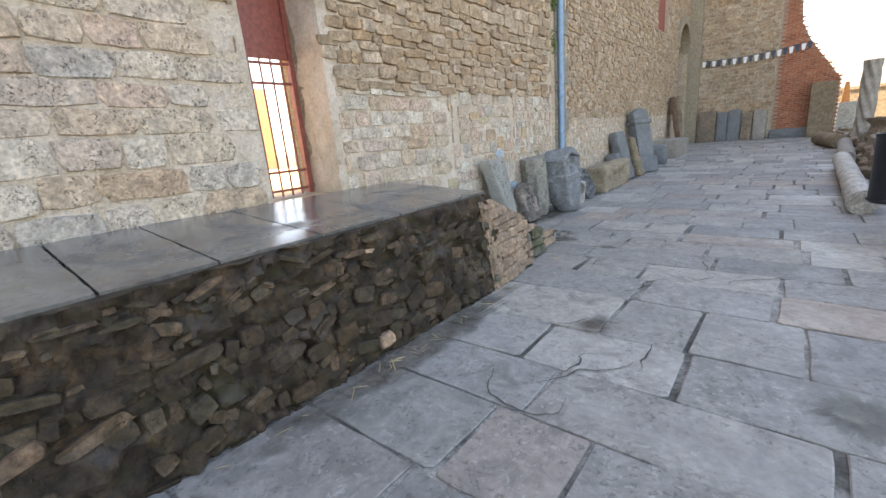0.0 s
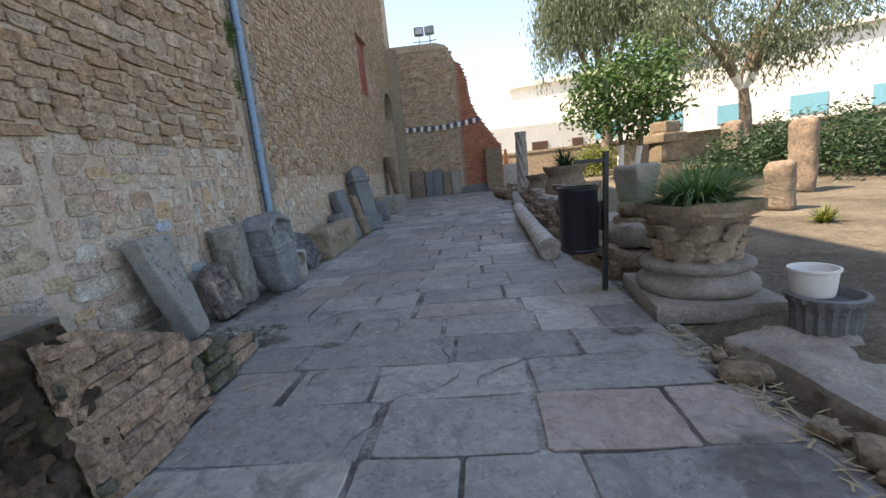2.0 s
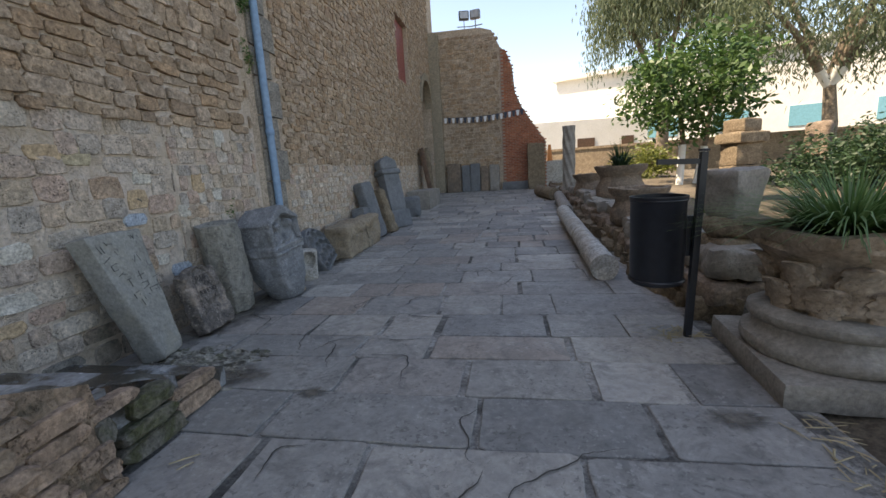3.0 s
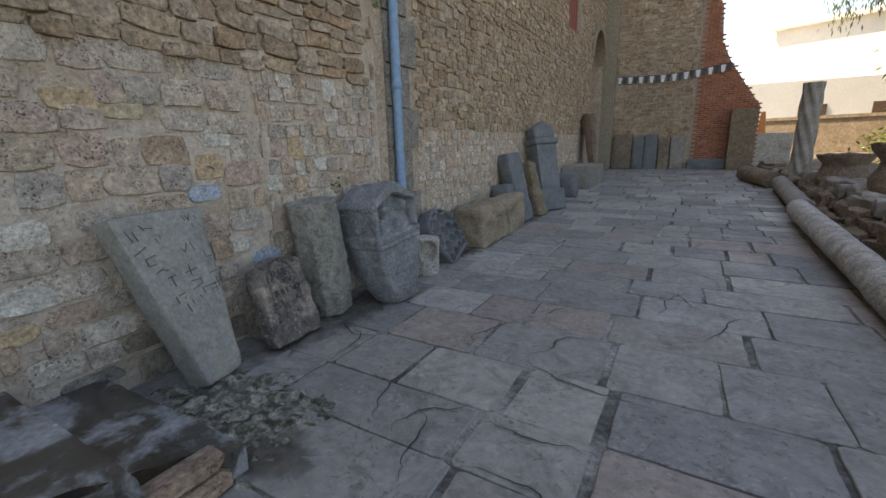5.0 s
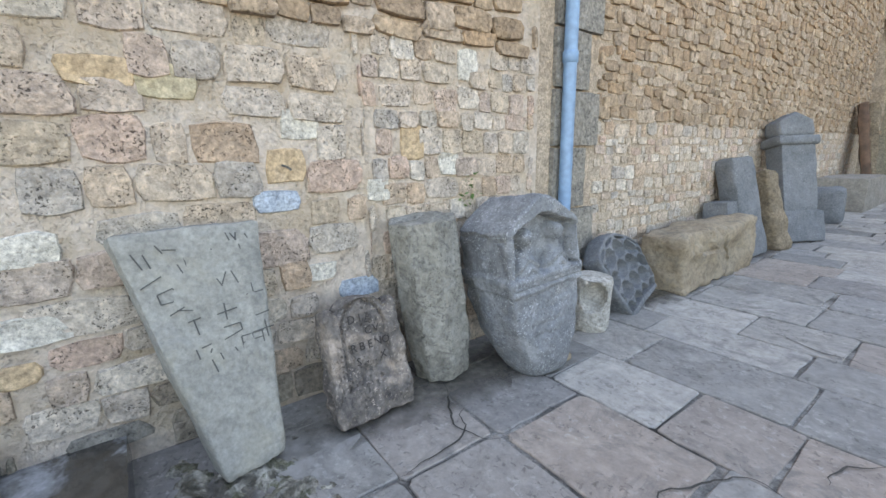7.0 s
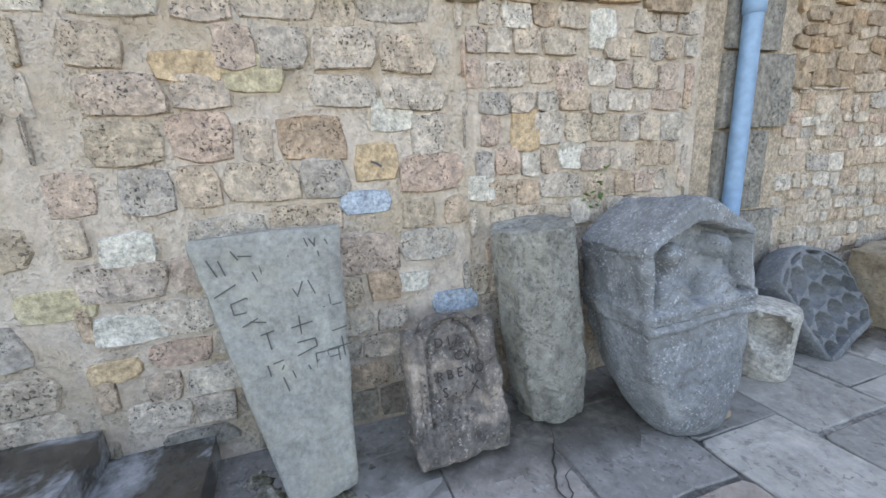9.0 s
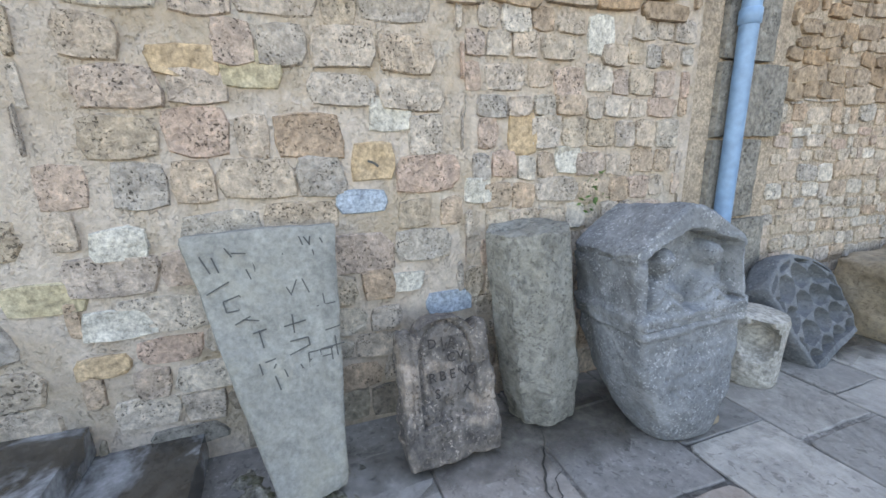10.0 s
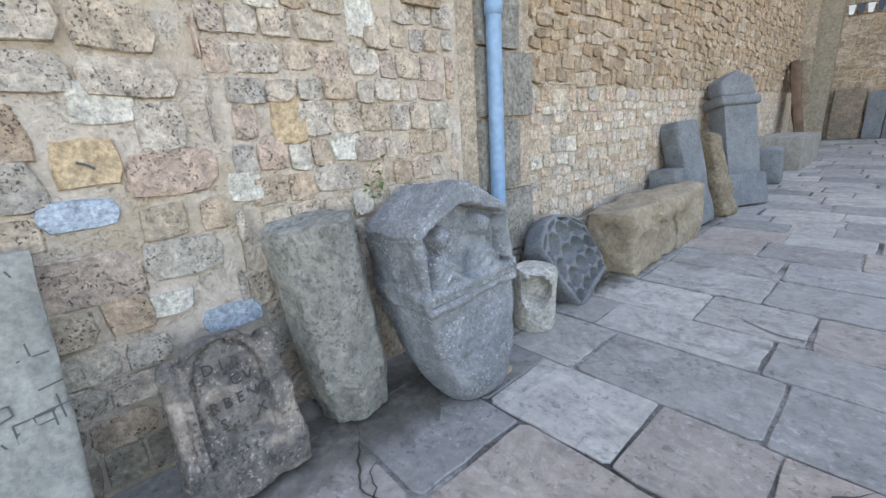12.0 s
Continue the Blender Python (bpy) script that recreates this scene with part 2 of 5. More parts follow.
    "brick": stone("brick", [(0.40, 0.13, 0.07), (0.46, 0.17, 0.09), (0.35, 0.11, 0.06), (0.48, 0.20, 0.12)], pick="island", fine=30, bump=0.3, patch=3),
    "brick_mortar": stone("brick_mortar", [(0.36, 0.26, 0.20), (0.42, 0.32, 0.25)], fine=40, bump=0.4, patch=2),
    "terracotta": stone("terracotta", [(0.20, 0.15, 0.11), (0.28, 0.21, 0.155), (0.17, 0.135, 0.105)], fine=26, bump=0.5, patch=4, stain=(0.12, 0.11, 0.09)),
    "plaster": stone("plaster", [(0.30, 0.25, 0.18), (0.37, 0.31, 0.23)], fine=40, bump=0.4, patch=1.5),
    "white_wall": stone("white_wall", [(0.72, 0.69, 0.62), (0.80, 0.77, 0.71)], fine=20, bump=0.1, patch=0.5, grain=0.06),
    "ochre_wall": stone("ochre_wall", [(0.66, 0.50, 0.30), (0.78, 0.62, 0.40)], fine=20, bump=0.2, patch=0.8, grain=0.1),
    "pipe_blue": plain("pipe_blue", (0.17, 0.29, 0.43), 0.42, 0.0, 0.18, 14, 0.12),
    "red_paint": plain("red_paint", (0.25, 0.065, 0.05), 0.5, 0.0, 0.25, 20, 0.15),
    "black_paint": plain("black_paint", (0.012, 0.014, 0.02), 0.42, 0.0, 0.3, 12, 0.15),
    "dark_wood": plain("dark_wood", (0.11, 0.06, 0.035), 0.7, 0.0, 0.4, 7, 0.4),
    "groove": plain("groove", (0.085, 0.085, 0.08), 0.9),
    "tomb_groove": plain("tomb_groove", (0.05, 0.042, 0.038), 0.9),
    "white_plastic": plain("white_plastic", (0.72, 0.72, 0.70), 0.45, 0, 0.06),
    "lime_white": plain("lime_white", (0.78, 0.77, 0.72), 0.85, 0, 0.08, 12, 0.3),
    "bark": stone("bark", [(0.14, 0.11, 0.08), (0.24, 0.19, 0.14), (0.19, 0.16, 0.12)], fine=18, bump=1.0, patch=3),
    "cloth_white": plain("cloth_white", (0.75, 0.75, 0.75), 0.8),
    "cloth_dark": plain("cloth_dark", (0.06, 0.07, 0.09), 0.8),
    "shutter_blue": plain("shutter_blue", (0.16, 0.38, 0.46), 0.5),
    "metal_grey": plain("metal_grey", (0.35, 0.36, 0.38), 0.4, 0.6),
    "lamp_black": plain("lamp_black", (0.02, 0.02, 0.025), 0.35),
    "glass_lamp": plain("glass_lamp", (0.5, 0.52, 0.55), 0.1),
    "straw": plain("straw", (0.36, 0.29, 0.17), 0.8),
    "orange_cover": plain("orange_cover", (0.55, 0.20, 0.05), 0.6),
    "leaf_citrus": leafy("leaf_citrus", [(0.03, 0.075, 0.02), (0.05, 0.11, 0.03), (0.08, 0.15, 0.04), (0.10, 0.17, 0.05)]),
    "leaf_gum": leafy("leaf_gum", [(0.07, 0.10, 0.055), (0.12, 0.155, 0.085), (0.19, 0.225, 0.13), (0.095, 0.13, 0.07)], 0.5),
    "leaf_dark": leafy("leaf_dark", [(0.02, 0.05, 0.02), (0.035, 0.075, 0.03), (0.05, 0.09, 0.035)]),
    "leaf_grass": leafy("leaf_grass", [(0.07, 0.14, 0.04), (0.11, 0.20, 0.06), (0.17, 0.26, 0.09)]),
    "leaf_yellow": leafy("leaf_yellow", [(0.14, 0.17, 0.03), (0.20, 0.21, 0.05), (0.09, 0.13, 0.03)]),
}


# ---- builders ----
def mesh(name, verts, faces, mat, smooth=False, sharp=48):
    d = bpy.data.meshes.new(name)
    d.from_pydata([tuple(v) for v in verts], [], [tuple(f) for f in faces])
    d.materials.append(M[mat])
    if smooth:
        d.polygons.foreach_set("use_smooth", [True] * len(d.polygons))
        d.set_sharp_from_angle(angle=radians(sharp))
    d.update()
    return d


def part(name, data, parent, m=None, label=""):
    ob = new(name, data)
    ob.parent = parent
    if m is not None:
        ob.matrix_basis = m
    return tagged(ob, label) if label else ob


def thing(name, data, m, label, category, group="", kind=""):
    ob = new(name, data)
    ob.matrix_basis = m
    return tagged(ob, label, category, group, kind)


def box(x0, x1, y0, y1, z0, z1):
    v = [(x, y, z) for x in (x0, x1) for y in (y0, y1) for z in (z0, z1)]
    return v, [(0, 1, 3, 2), (4, 6, 7, 5), (0, 4, 5, 1), (2, 3, 7, 6), (0, 2, 6, 4), (1, 5, 7, 3)]


def join(*vfs):
    V, F = [], []
    for v, f in vfs:
        o = len(V)
        V += list(v)
        F += [tuple(i + o for i in q) for q in f]
    return V, F


def block(size, n=(10, 10, 14), r=0.03, rough=0.008, freq=6, seed=0, warp=None, relief=None, coarse=0.0):
    """A worn stone block, base at z = 0, front towards +x. relief(y, z) cuts into the front; warp bends the whole."""
    s = [a / 2 for a in size]
    index, V, F = {}, [], []

    def vert(i, j, k):
        key = (i, j, k)
        if key not in index:
            index[key] = len(V)
            p = Vector([-s[a] + 2 * s[a] * t / n[a] for a, t in enumerate(key)])
            q = Vector([max(-s[a] + r, min(s[a] - r, p[a])) for a in range(3)])
            d = p - q
            if d.length > 1e-6:
                p = q + d.normalized() * r * (0.75 + 0.25 * min(1.0, d.length / r))
                nor = d.normalized()
            else:
                nor = p.normalized()
            if relief and i == n[0]:
                p.x -= relief(p.y, p.z + s[2])
            o = Vector((seed * 7.3, seed * 3.1, seed * 1.7))
            p += nor * (noise.fractal(p * freq + o, 0.9, 2.1, 4) * rough)
            if coarse:
                p += noise.noise_vector(p * 1.7 + o) * coarse
            p.z += s[2]
            V.append(warp(p) if warp else p)
        return index[key]

    for a in range(3):
        b, c = (a + 1) % 3, (a + 2) % 3
        for side in (0, n[a]):
            for u in range(n[b]):
                for w in range(n[c]):
                    q = []
                    for du, dw in ((0, 0), (1, 0), (1, 1), (0, 1)):
                        t = [0, 0, 0]
                        t[a], t[b], t[c] = side, u + du, w + dw
                        q.append(vert(*t))
                    F.append(tuple(q) if side else tuple(reversed(q)))
    return V, F


def lathe(profile, seg=40, wobble=0.0, seed=0, cap=True, shape=None):
    V, F = [], []
    for i, (rad, z) in enumerate(profile):
        for k in range(seg):
            a = 2 * math.pi * k / seg
            p = Vector((rad * math.cos(a), rad * math.sin(a), z))
            if shape:
                p = shape(p, a, i)
            if wobble:
                p += noise.noise_vector(p * 5 + Vector((seed, seed * 2, 0))) * wobble
            V.append(p)
    for i in range(len(profile) - 1):
        for k in range(seg):
            a, b = i * seg + k, i * seg + (k + 1) % seg
            F.append((a, b, b + seg, a + seg))
    if cap:
        F.append(tuple(reversed(range(seg))))
        F.append(tuple(range((len(profile) - 1) * seg, len(profile) * seg)))
    return V, F


def tube(points, radii, seg=8):
    V, F = [], []
    pts = [Vector(p) for p in points]
    for i, p in enumerate(pts):
        d = (pts[min(i + 1, len(pts) - 1)] - pts[max(i - 1, 0)]).normalized()
        side = d.cross(Vector((0.13, 0.97, 0.21))).normalized()
        up = side.cross(d)
        rad = radii[i] if isinstance(radii, (list, tuple)) else radii
        for k in range(seg):
            a = 2 * math.pi * k / seg
            V.append(p + side * math.cos(a) * rad + up * math.sin(a) * rad)
    for i in range(len(pts) - 1):
        for k in range(seg):
            a, b = i * seg + k, i * seg + (k + 1) % seg
            F.append((a, b, b + seg, a + seg))
    F.append(tuple(reversed(range(seg))))
    F.append(tuple(range((len(pts) - 1) * seg, len(pts) * seg)))
    return V, F


def moved(vf, m):
    return [m @ Vector(v) for v in vf[0]], vf[1]


def ground_z(y):
    """The paving is level, then climbs towards the far end."""
    return float(np.interp(y, [8, 10, 13, 16, 20, 24, 27], [0, 0.03, 0.13, 0.25, 0.41, 0.53, 0.57]))


# irregular wall stone: back ring, front ring, inset face; x is depth 0..1, y and z in -0.5..0.5
def unit_stone(rng):
    n, power = 12, rng.uniform(4.5, 10.0)
    lean, bulge, ph = rng.uniform(-0.07, 0.07), rng.uniform(0.0, 0.04), rng.uniform(0, 6.28)
    ring = []
    for k in range(n):
        a = 2 * math.pi * (k + 0.5 + rng.uniform(-0.22, 0.22)) / n
        c, q = math.cos(a), math.sin(a)
        r = 0.515 / (abs(c) ** power + abs(q) ** power) ** (1 / power) * (1 + bulge * math.cos(3 * a + ph) + rng.uniform(-0.04, 0.03))
        ring.append((r * c + lean * r * q, r * q + lean * 0.6 * r * c))
    V = [(-0.6, y, z) for y, z in ring] + [(0.72, y * 0.99, z * 0.985) for y, z in ring]
    V += [(1.0 + rng.uniform(-0.16, 0.16), y * 0.94, z * 0.92) for y, z in ring]
    F = []
    for o in (0, n):
        F += [(o + k, o + (k + 1) % n, o + n + (k + 1) % n, o + n + k) for k in range(n)]
    F.append(tuple(range(2 * n, 3 * n)))
    return V, F


STONES = [unit_stone(random.Random(100 + i)) for i in range(26)]


def stones_mesh(name, items, mat):
    """One mesh of many stones: items are (y, z, width, height, proud, turn)."""
    rng = random.Random(len(items))
    V, F, o = [], [], 0
    for y, z, w, h, d, turn in items:
        v, f = STONES[rng.randrange(len(STONES))]
        a = np.array(v)
        c, s = math.cos(turn), math.sin(turn)
        yy, zz = a[:, 1] * w, a[:, 2] * h
        V.append(np.stack([a[:, 0] * d, y + yy * c - zz * s, z + yy * s + zz * c], 1))
        F += [tuple(i + o for i in q) for q in f]
        o += len(v)
    return mesh(name, np.concatenate(V).tolist(), F, mat)


def courses(rng, y0, y1, z0, z1, hs, ws, gap, proud, holes=(), tilt=0.04, lift=0.015):
    out, z = [], z0
    while z < z1:
        h = min(rng.uniform(*hs), z1 - z + 0.03)
        y = y0 - rng.uniform(0, ws[0])
        while y < y1:
            w = rng.uniform(*ws) * (1.5 if rng.random() < 0.1 else 1)
            yc, zc = y + w / 2, z + h / 2 + rng.uniform(-lift, lift)
            if not any(a - w * 0.25 < yc < b + w * 0.25 and c - h * 0.3 < zc < d + h * 0.3 for a, b, c, d in holes) and y0 < yc < y1:
                ww = min(w, 2 * (y1 - yc), 2 * (yc - y0))
                out.append((yc, zc, ww - rng.uniform(*gap), h * rng.uniform(0.9, 1.04) - rng.uniform(*gap) * 0.7, rng.uniform(*proud), rng.uniform(-tilt, tilt)))
            y += w
        z += h
    return out


def land_z(x, y):
    return ground_z(y) - 0.05 + 0.2 * float(np.interp(x, [5.7, 7.0], [0, 1]))


# the garden is laid out in a frame of its own, turned a little against the lane
SITE_SCALE = 1.17
SITE = Matrix.Translation((6.19, 5.1, 0)) @ Matrix.Rotation(radians(2.3), 4, "Z") @ Matrix.Scale(SITE_SCALE, 4) @ Matrix.Translation((-5.83, -4.2, 0))


def site(x, y, z, rx=0, ry=0, rz=0):
    return SITE @ pose(x, y, z, rx, ry, rz)


def garden_z(x, y):
    p = SITE @ Vector((x, y, 0))
    return land_z(p.x, p.y) / SITE_SCALE


def lane_z(x, y):
    return ground_z((SITE @ Vector((x, y, 0))).y) / SITE_SCALE


# ---- ground and paving ----
xs = [-400, -150, -60, -25, -12, -3, 0, 2, 4, 5.2, 5.5, 6, 6.6, 8, 10, 13, 17, 24, 40, 80, 160, 400]
ys = [-400, -150, -60, -25, -12, -6, -2, 2, 5, 8, 9.5, 11, 12.2, 13.5, 15, 16.5, 18, 20, 23, 26, 32, 45, 80, 160, 400]
gv = [(x, y, land_z(x, y) + (0.03 * noise.noise(Vector((x, y, 0)) * 0.7) if x > 6 else -0.03)) for y in ys for x in xs]
gf = [(j * len(xs) + i, j * len(xs) + i + 1, (j + 1) * len(xs) + i + 1, (j + 1) * len(xs) + i) for j in range(len(ys) - 1) for i in range(len(xs) - 1)]
thing("ground", mesh("ground", gv, gf, "earth", True), pose(0, 0, 0), "dry brown garden earth reaching to the horizon", "ground", kind="structure")

bed_ys = [-7, 0, 4, 8, 9, 10, 11, 12.3, 13.5, 15, 16.5, 18, 20, 23, 25.3]
bv = [(x, y, ground_z(y) - 0.012) for y in bed_ys for x in (-0.1, 1.8, 3.6, 5.75)]
bf = [(j * 4 + i, j * 4 + i + 1, j * 4 + i + 5, j * 4 + i + 4) for j in range(len(bed_ys) - 1) for i in range(3)]
paving = thing("pavement", mesh("pavement", bv, bf, "bedding", True), pose(0, 0, 0), "worn grey flagstone paving with dark and mortared joints", "pavement", kind="structure")


def unit_flag(rng):
    corners = [(cx * 0.5 * rng.uniform(0.985, 1.008), cy * 0.5 * rng.uniform(0.98, 1.01)) for cx, cy in ((-1, -1), (1, -1), (1, 1), (-1, 1))]
    full = []
    for k in range(4):
        a, b, last = corners[k], corners[(k + 1) % 4], corners[k - 1]
        cut = rng.uniform(0.01, 0.05)
        full += [(a[0] + (last[0] - a[0]) * cut, a[1] + (last[1] - a[1]) * cut), (a[0] + (b[0] - a[0]) * cut, a[1] + (b[1] - a[1]) * cut)]
        for t in (0.22, 0.4, 0.6, 0.8):
            full.append((a[0] + (b[0] - a[0]) * t + rng.gauss(0, 0.004), a[1] + (b[1] - a[1]) * t + rng.gauss(0, 0.006)))
    n = len(full)
    V = [(x, y, -0.04) for x, y in full] + [(x, y, -0.006) for x, y in full] + [(x * 0.986, y * 0.984, 0) for x, y in full]
    F = []
    F += [(o + k, o + (k + 1) % n, o + n + (k + 1) % n, o + n + k) for o in (0, n) for k in range(n)]
    F.append(tuple(range(2 * n, 3 * n)))
    return V, F


FLAGS = [unit_flag(random.Random(300 + i)) for i in range(16)]
FLAG_MESH = [mesh("flagstone", v, f, "flag") for v, f in FLAGS]


def plat_x(y):
    """The outer foot of the platform and its stair."""
    return float(np.interp(y, [2.6, 4.7], [1.80, 1.46]))


def lay_flags():
    rng = random.Random(5)
    cells, y = [], -6.5
    # courses run across the lane: large slabs near the platform, smaller setts further up
    while y < 25:
        d = rng.uniform(0.5, 0.95) if y < 5.2 else rng.uniform(0.42, 0.74) if y < 10 else rng.uniform(0.38, 0.62)
        left = plat_x(y + d / 2) - 0.05 if y + d < 4.75 else -0.05
        right = float(np.interp(y, [4.4, 8, 15, 20], [5.62, 5.55, 5.3, 5.6])) + 0.16 * noise.noise(Vector((0, y, 3)))
        x = left
        while x < right:
            w = rng.uniform(0.6, 1.5) if y < 5.2 else rng.uniform(0.5, 1.25) if y < 10 else rng.uniform(0.4, 0.95)
            if right - x - w < 0.35:
                w = right - x
            if d > 0.72 and rng.random() < 0.25:
                c = y + d * rng.uniform(0.4, 0.6)
                cells += [(x, x + w, y, c), (x, x + w, c, y + d)]
            else:
                cells.append((x, x + w, y, y + d))
            x += w
        y += d
    far, count = [], 0
    for x0, x1, y0, y1 in cells:
        a, b, c, d = (x0 + x1) / 2, (y0 + y1) / 2, x1 - x0, y1 - y0
        slope = math.degrees(math.atan2(ground_z(b + 0.2) - ground_z(b - 0.2), 0.4))
        m = pose(a, b, ground_z(b) + rng.uniform(0, 0.007), slope + rng.uniform(-0.25, 0.25), rng.uniform(-0.25, 0.25), rng.uniform(-1.6, 1.6))
        m = m @ Matrix.Diagonal((c - rng.choice((0.004, 0.012, 0.03, 0.07)), d - rng.choice((0.0, 0.008, 0.014, 0.028)), 1, 1))
        k = rng.randrange(16)
        if -2.5 < b < 12.5 and count < 300:
            part("flagstone", FLAG_MESH[k], paving, m)
            count += 1
        else:
            far.append(moved(FLAGS[k], m))
    v, f = join(*far)
    tagged(part("far_flagstones", mesh("far_flagstones", v, f, "flag_far"), paving), kind="stuff")
    # cracks wander over the broken slabs
    for i in range(30):
        x, y = rng.uniform(2.0, 4.8), rng.uniform(-0.5, 9.5)
        if i < 9:
            x, y = rng.uniform(1.0, 2.6), rng.uniform(4.9, 6.6)
        h, V = rng.uniform(0, 6.28), []
        n = rng.randrange(12, 32)
        for k in range(n):
            w = 0.006 * (1 - abs(2 * k / (n - 1) - 1)) + 0.0006
            V += [(x - w * math.sin(h), y + w * math.cos(h), ground_z(y) + 0.0125), (x + w * math.sin(h), y - w * math.cos(h), ground_z(y) + 0.0125)]
            x, y, h = x + 0.035 * math.cos(h), y + 0.035 * math.sin(h), h + rng.gauss(0, 0.3)
        part("crack", mesh("crack", V, [(2 * k, 2 * k + 1, 2 * k + 3, 2 * k + 2) for k in range(n - 1)], "crack_dirt"), paving)


# ---- the long wall ----
GATE = (0.95, 1.84, 1.15, 3.95)
wall_near = thing("wall_near", mesh("wall_near", *join(
    box(-0.9, -0.004, -16, GATE[0], -0.3, 11.8), box(-0.9, -0.004, GATE[1], 7.74, -0.3, 13.5),
    box(-0.9, -0.004, GATE[0], GATE[1], -0.3, GATE[2]), box(-0.9, -0.004, GATE[0], GATE[1], GATE[3], 11.8)), "mortar"),
    pose(0, 0, 0), "old beige rubble stone wall with wide pale mortar", "wall", kind="structure")
WIN, ARCH = (9.0, 10.75, 4.93, 7.15), (12.75, 15.0, 5.8)
wall_far = thing("wall_far", mesh("wall_far", *join(
    box(-0.9, -0.012, -0.1, WIN[0], -0.3, 14.5), box(-0.9, -0.012, WIN[0], WIN[1], -0.3, WIN[2]), box(-0.9, -0.012, WIN[0], WIN[1], WIN[3], 14.5),
    box(-0.9, -0.55, WIN[0], WIN[1], WIN[2], WIN[3]), box(-0.9, -0.012, WIN[1], ARCH[0], -0.3, 14.5), box(-0.9, -0.012, ARCH[0], ARCH[1], ARCH[2], 14.5),
    box(-0.9, -0.6, ARCH[0], ARCH[1], -0.3, ARCH[2]), box(-0.9, -0.012, ARCH[1], 16.6, -0.3, 14.5)), "mortar_brown"),
    pose(0, 7.85, 0), "tall brown rubble church wall in shade", "wall", kind="structure")

MARKED = [  # y, z, width, height, material: stones that stand out in the wall
    (4.73, 1.995, 0.25, 0.12, "orange_stone"), (4.99, 1.97, 0.23, 0.15, "olive_stone"), (6.94, 2.24, 0.17, 0.20, "white_stone"),
    (6.137, 1.36, 0.15, 0.13, "white_stone"), (5.535, 1.54, 0.20, 0.17, "orange_stone"), (5.46, 1.335, 0.23, 0.11, "blue_stone"),
    (5.64, 1.78, 0.2, 0.16, "white_stone"), (5.68, 0.86, 0.2, 0.1, "white_stone"), (4.36, 1.2, 0.2, 0.14, "white_stone"),
    (4.3, 0.82, 0.27, 0.13, "white_stone"), (6.42, 1.68, 0.16, 0.22, "orange_stone"), (6.75, 1.52, 0.16, 0.15, "white_stone"),
    (4.05, 0.98, 0.27, 0.13, "olive_stone"), (4.2, 0.62, 0.2, 0.1, "orange_stone"), (4.5, 0.17, 0.3, 0.1, "quoin"), (5.95, 0.7, 0.25, 0.12, "blue_stone"),
]


def near_wall_stones():
    rng = random.Random(11)
    skip = [GATE] + [(y - w * 0.3, y + w * 0.3, z - h * 0.2, z + h * 0.2) for y, z, w, h, _ in MARKED]
    # large squared blocks round the gate, smaller ones towards the downpipe
    flush = (0.034, 0.05)
    low = courses(rng, -8.5, GATE[0], 0.02, 6.2, (0.2, 0.32), (0.3, 0.66), (0.0, 0.025), flush, skip, 0.02)
    low += courses(rng, GATE[1] + 0.1, 4.1, 0.02, 2.35, (0.15, 0.27), (0.2, 0.5), (0.0, 0.025), flush, skip, 0.03)
    low += courses(rng, 4.1, 6.05, 0.02, 2.38, (0.15, 0.235), (0.17, 0.38), (-0.002, 0.03), flush, skip, 0.03)
    low += courses(rng, 6.05, 7.68, 0.02, 2.35, (0.13, 0.2), (0.12, 0.23), (-0.002, 0.018), flush, skip, 0.04)
    high = courses(rng, GATE[0] - 0.1, 7.68, 2.35, 9.5, (0.1, 0.2), (0.13, 0.4), (0.0, 0.02), (0.014, 0.05), skip, 0.09, 0.03)
    high += courses(rng, -8.5, GATE[0] - 0.1, 6.2, 9.5, (0.1, 0.2), (0.13, 0.4), (0.0, 0.02), (0.014, 0.05), skip, 0.09, 0.03)
    meshes = [mesh("wall_stone", v, f, "wall_stone") for v, f in STONES]
    near = [s for s in low if 3.9 < s[0] < 7.7 and s[1] < 2.4][:290]
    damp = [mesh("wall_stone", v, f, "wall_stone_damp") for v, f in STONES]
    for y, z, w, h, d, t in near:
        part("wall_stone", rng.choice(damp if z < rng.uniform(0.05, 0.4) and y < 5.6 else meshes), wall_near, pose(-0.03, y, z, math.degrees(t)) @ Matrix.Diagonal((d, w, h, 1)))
    chosen = set(near)
    rest = [s for s in low if s not in chosen]
    tagged(part("lower_stones", stones_mesh("lower_stones", rest, "wall_stone_far"), wall_near, pose(-0.03, 0, 0)), kind="stuff")
    tagged(part("upper_stones", stones_mesh("upper_stones", high, "rough_stone"), wall_near), kind="stuff")
    for i, (y, z, w, h, mat) in enumerate(MARKED):
        v, f = STONES[i]
        part("wall_stone", mesh("marked_stone", v, f, mat), wall_near, pose(-0.03, y, z) @ Matrix.Diagonal((0.04, w * 1.15, h * 1.15, 1)))


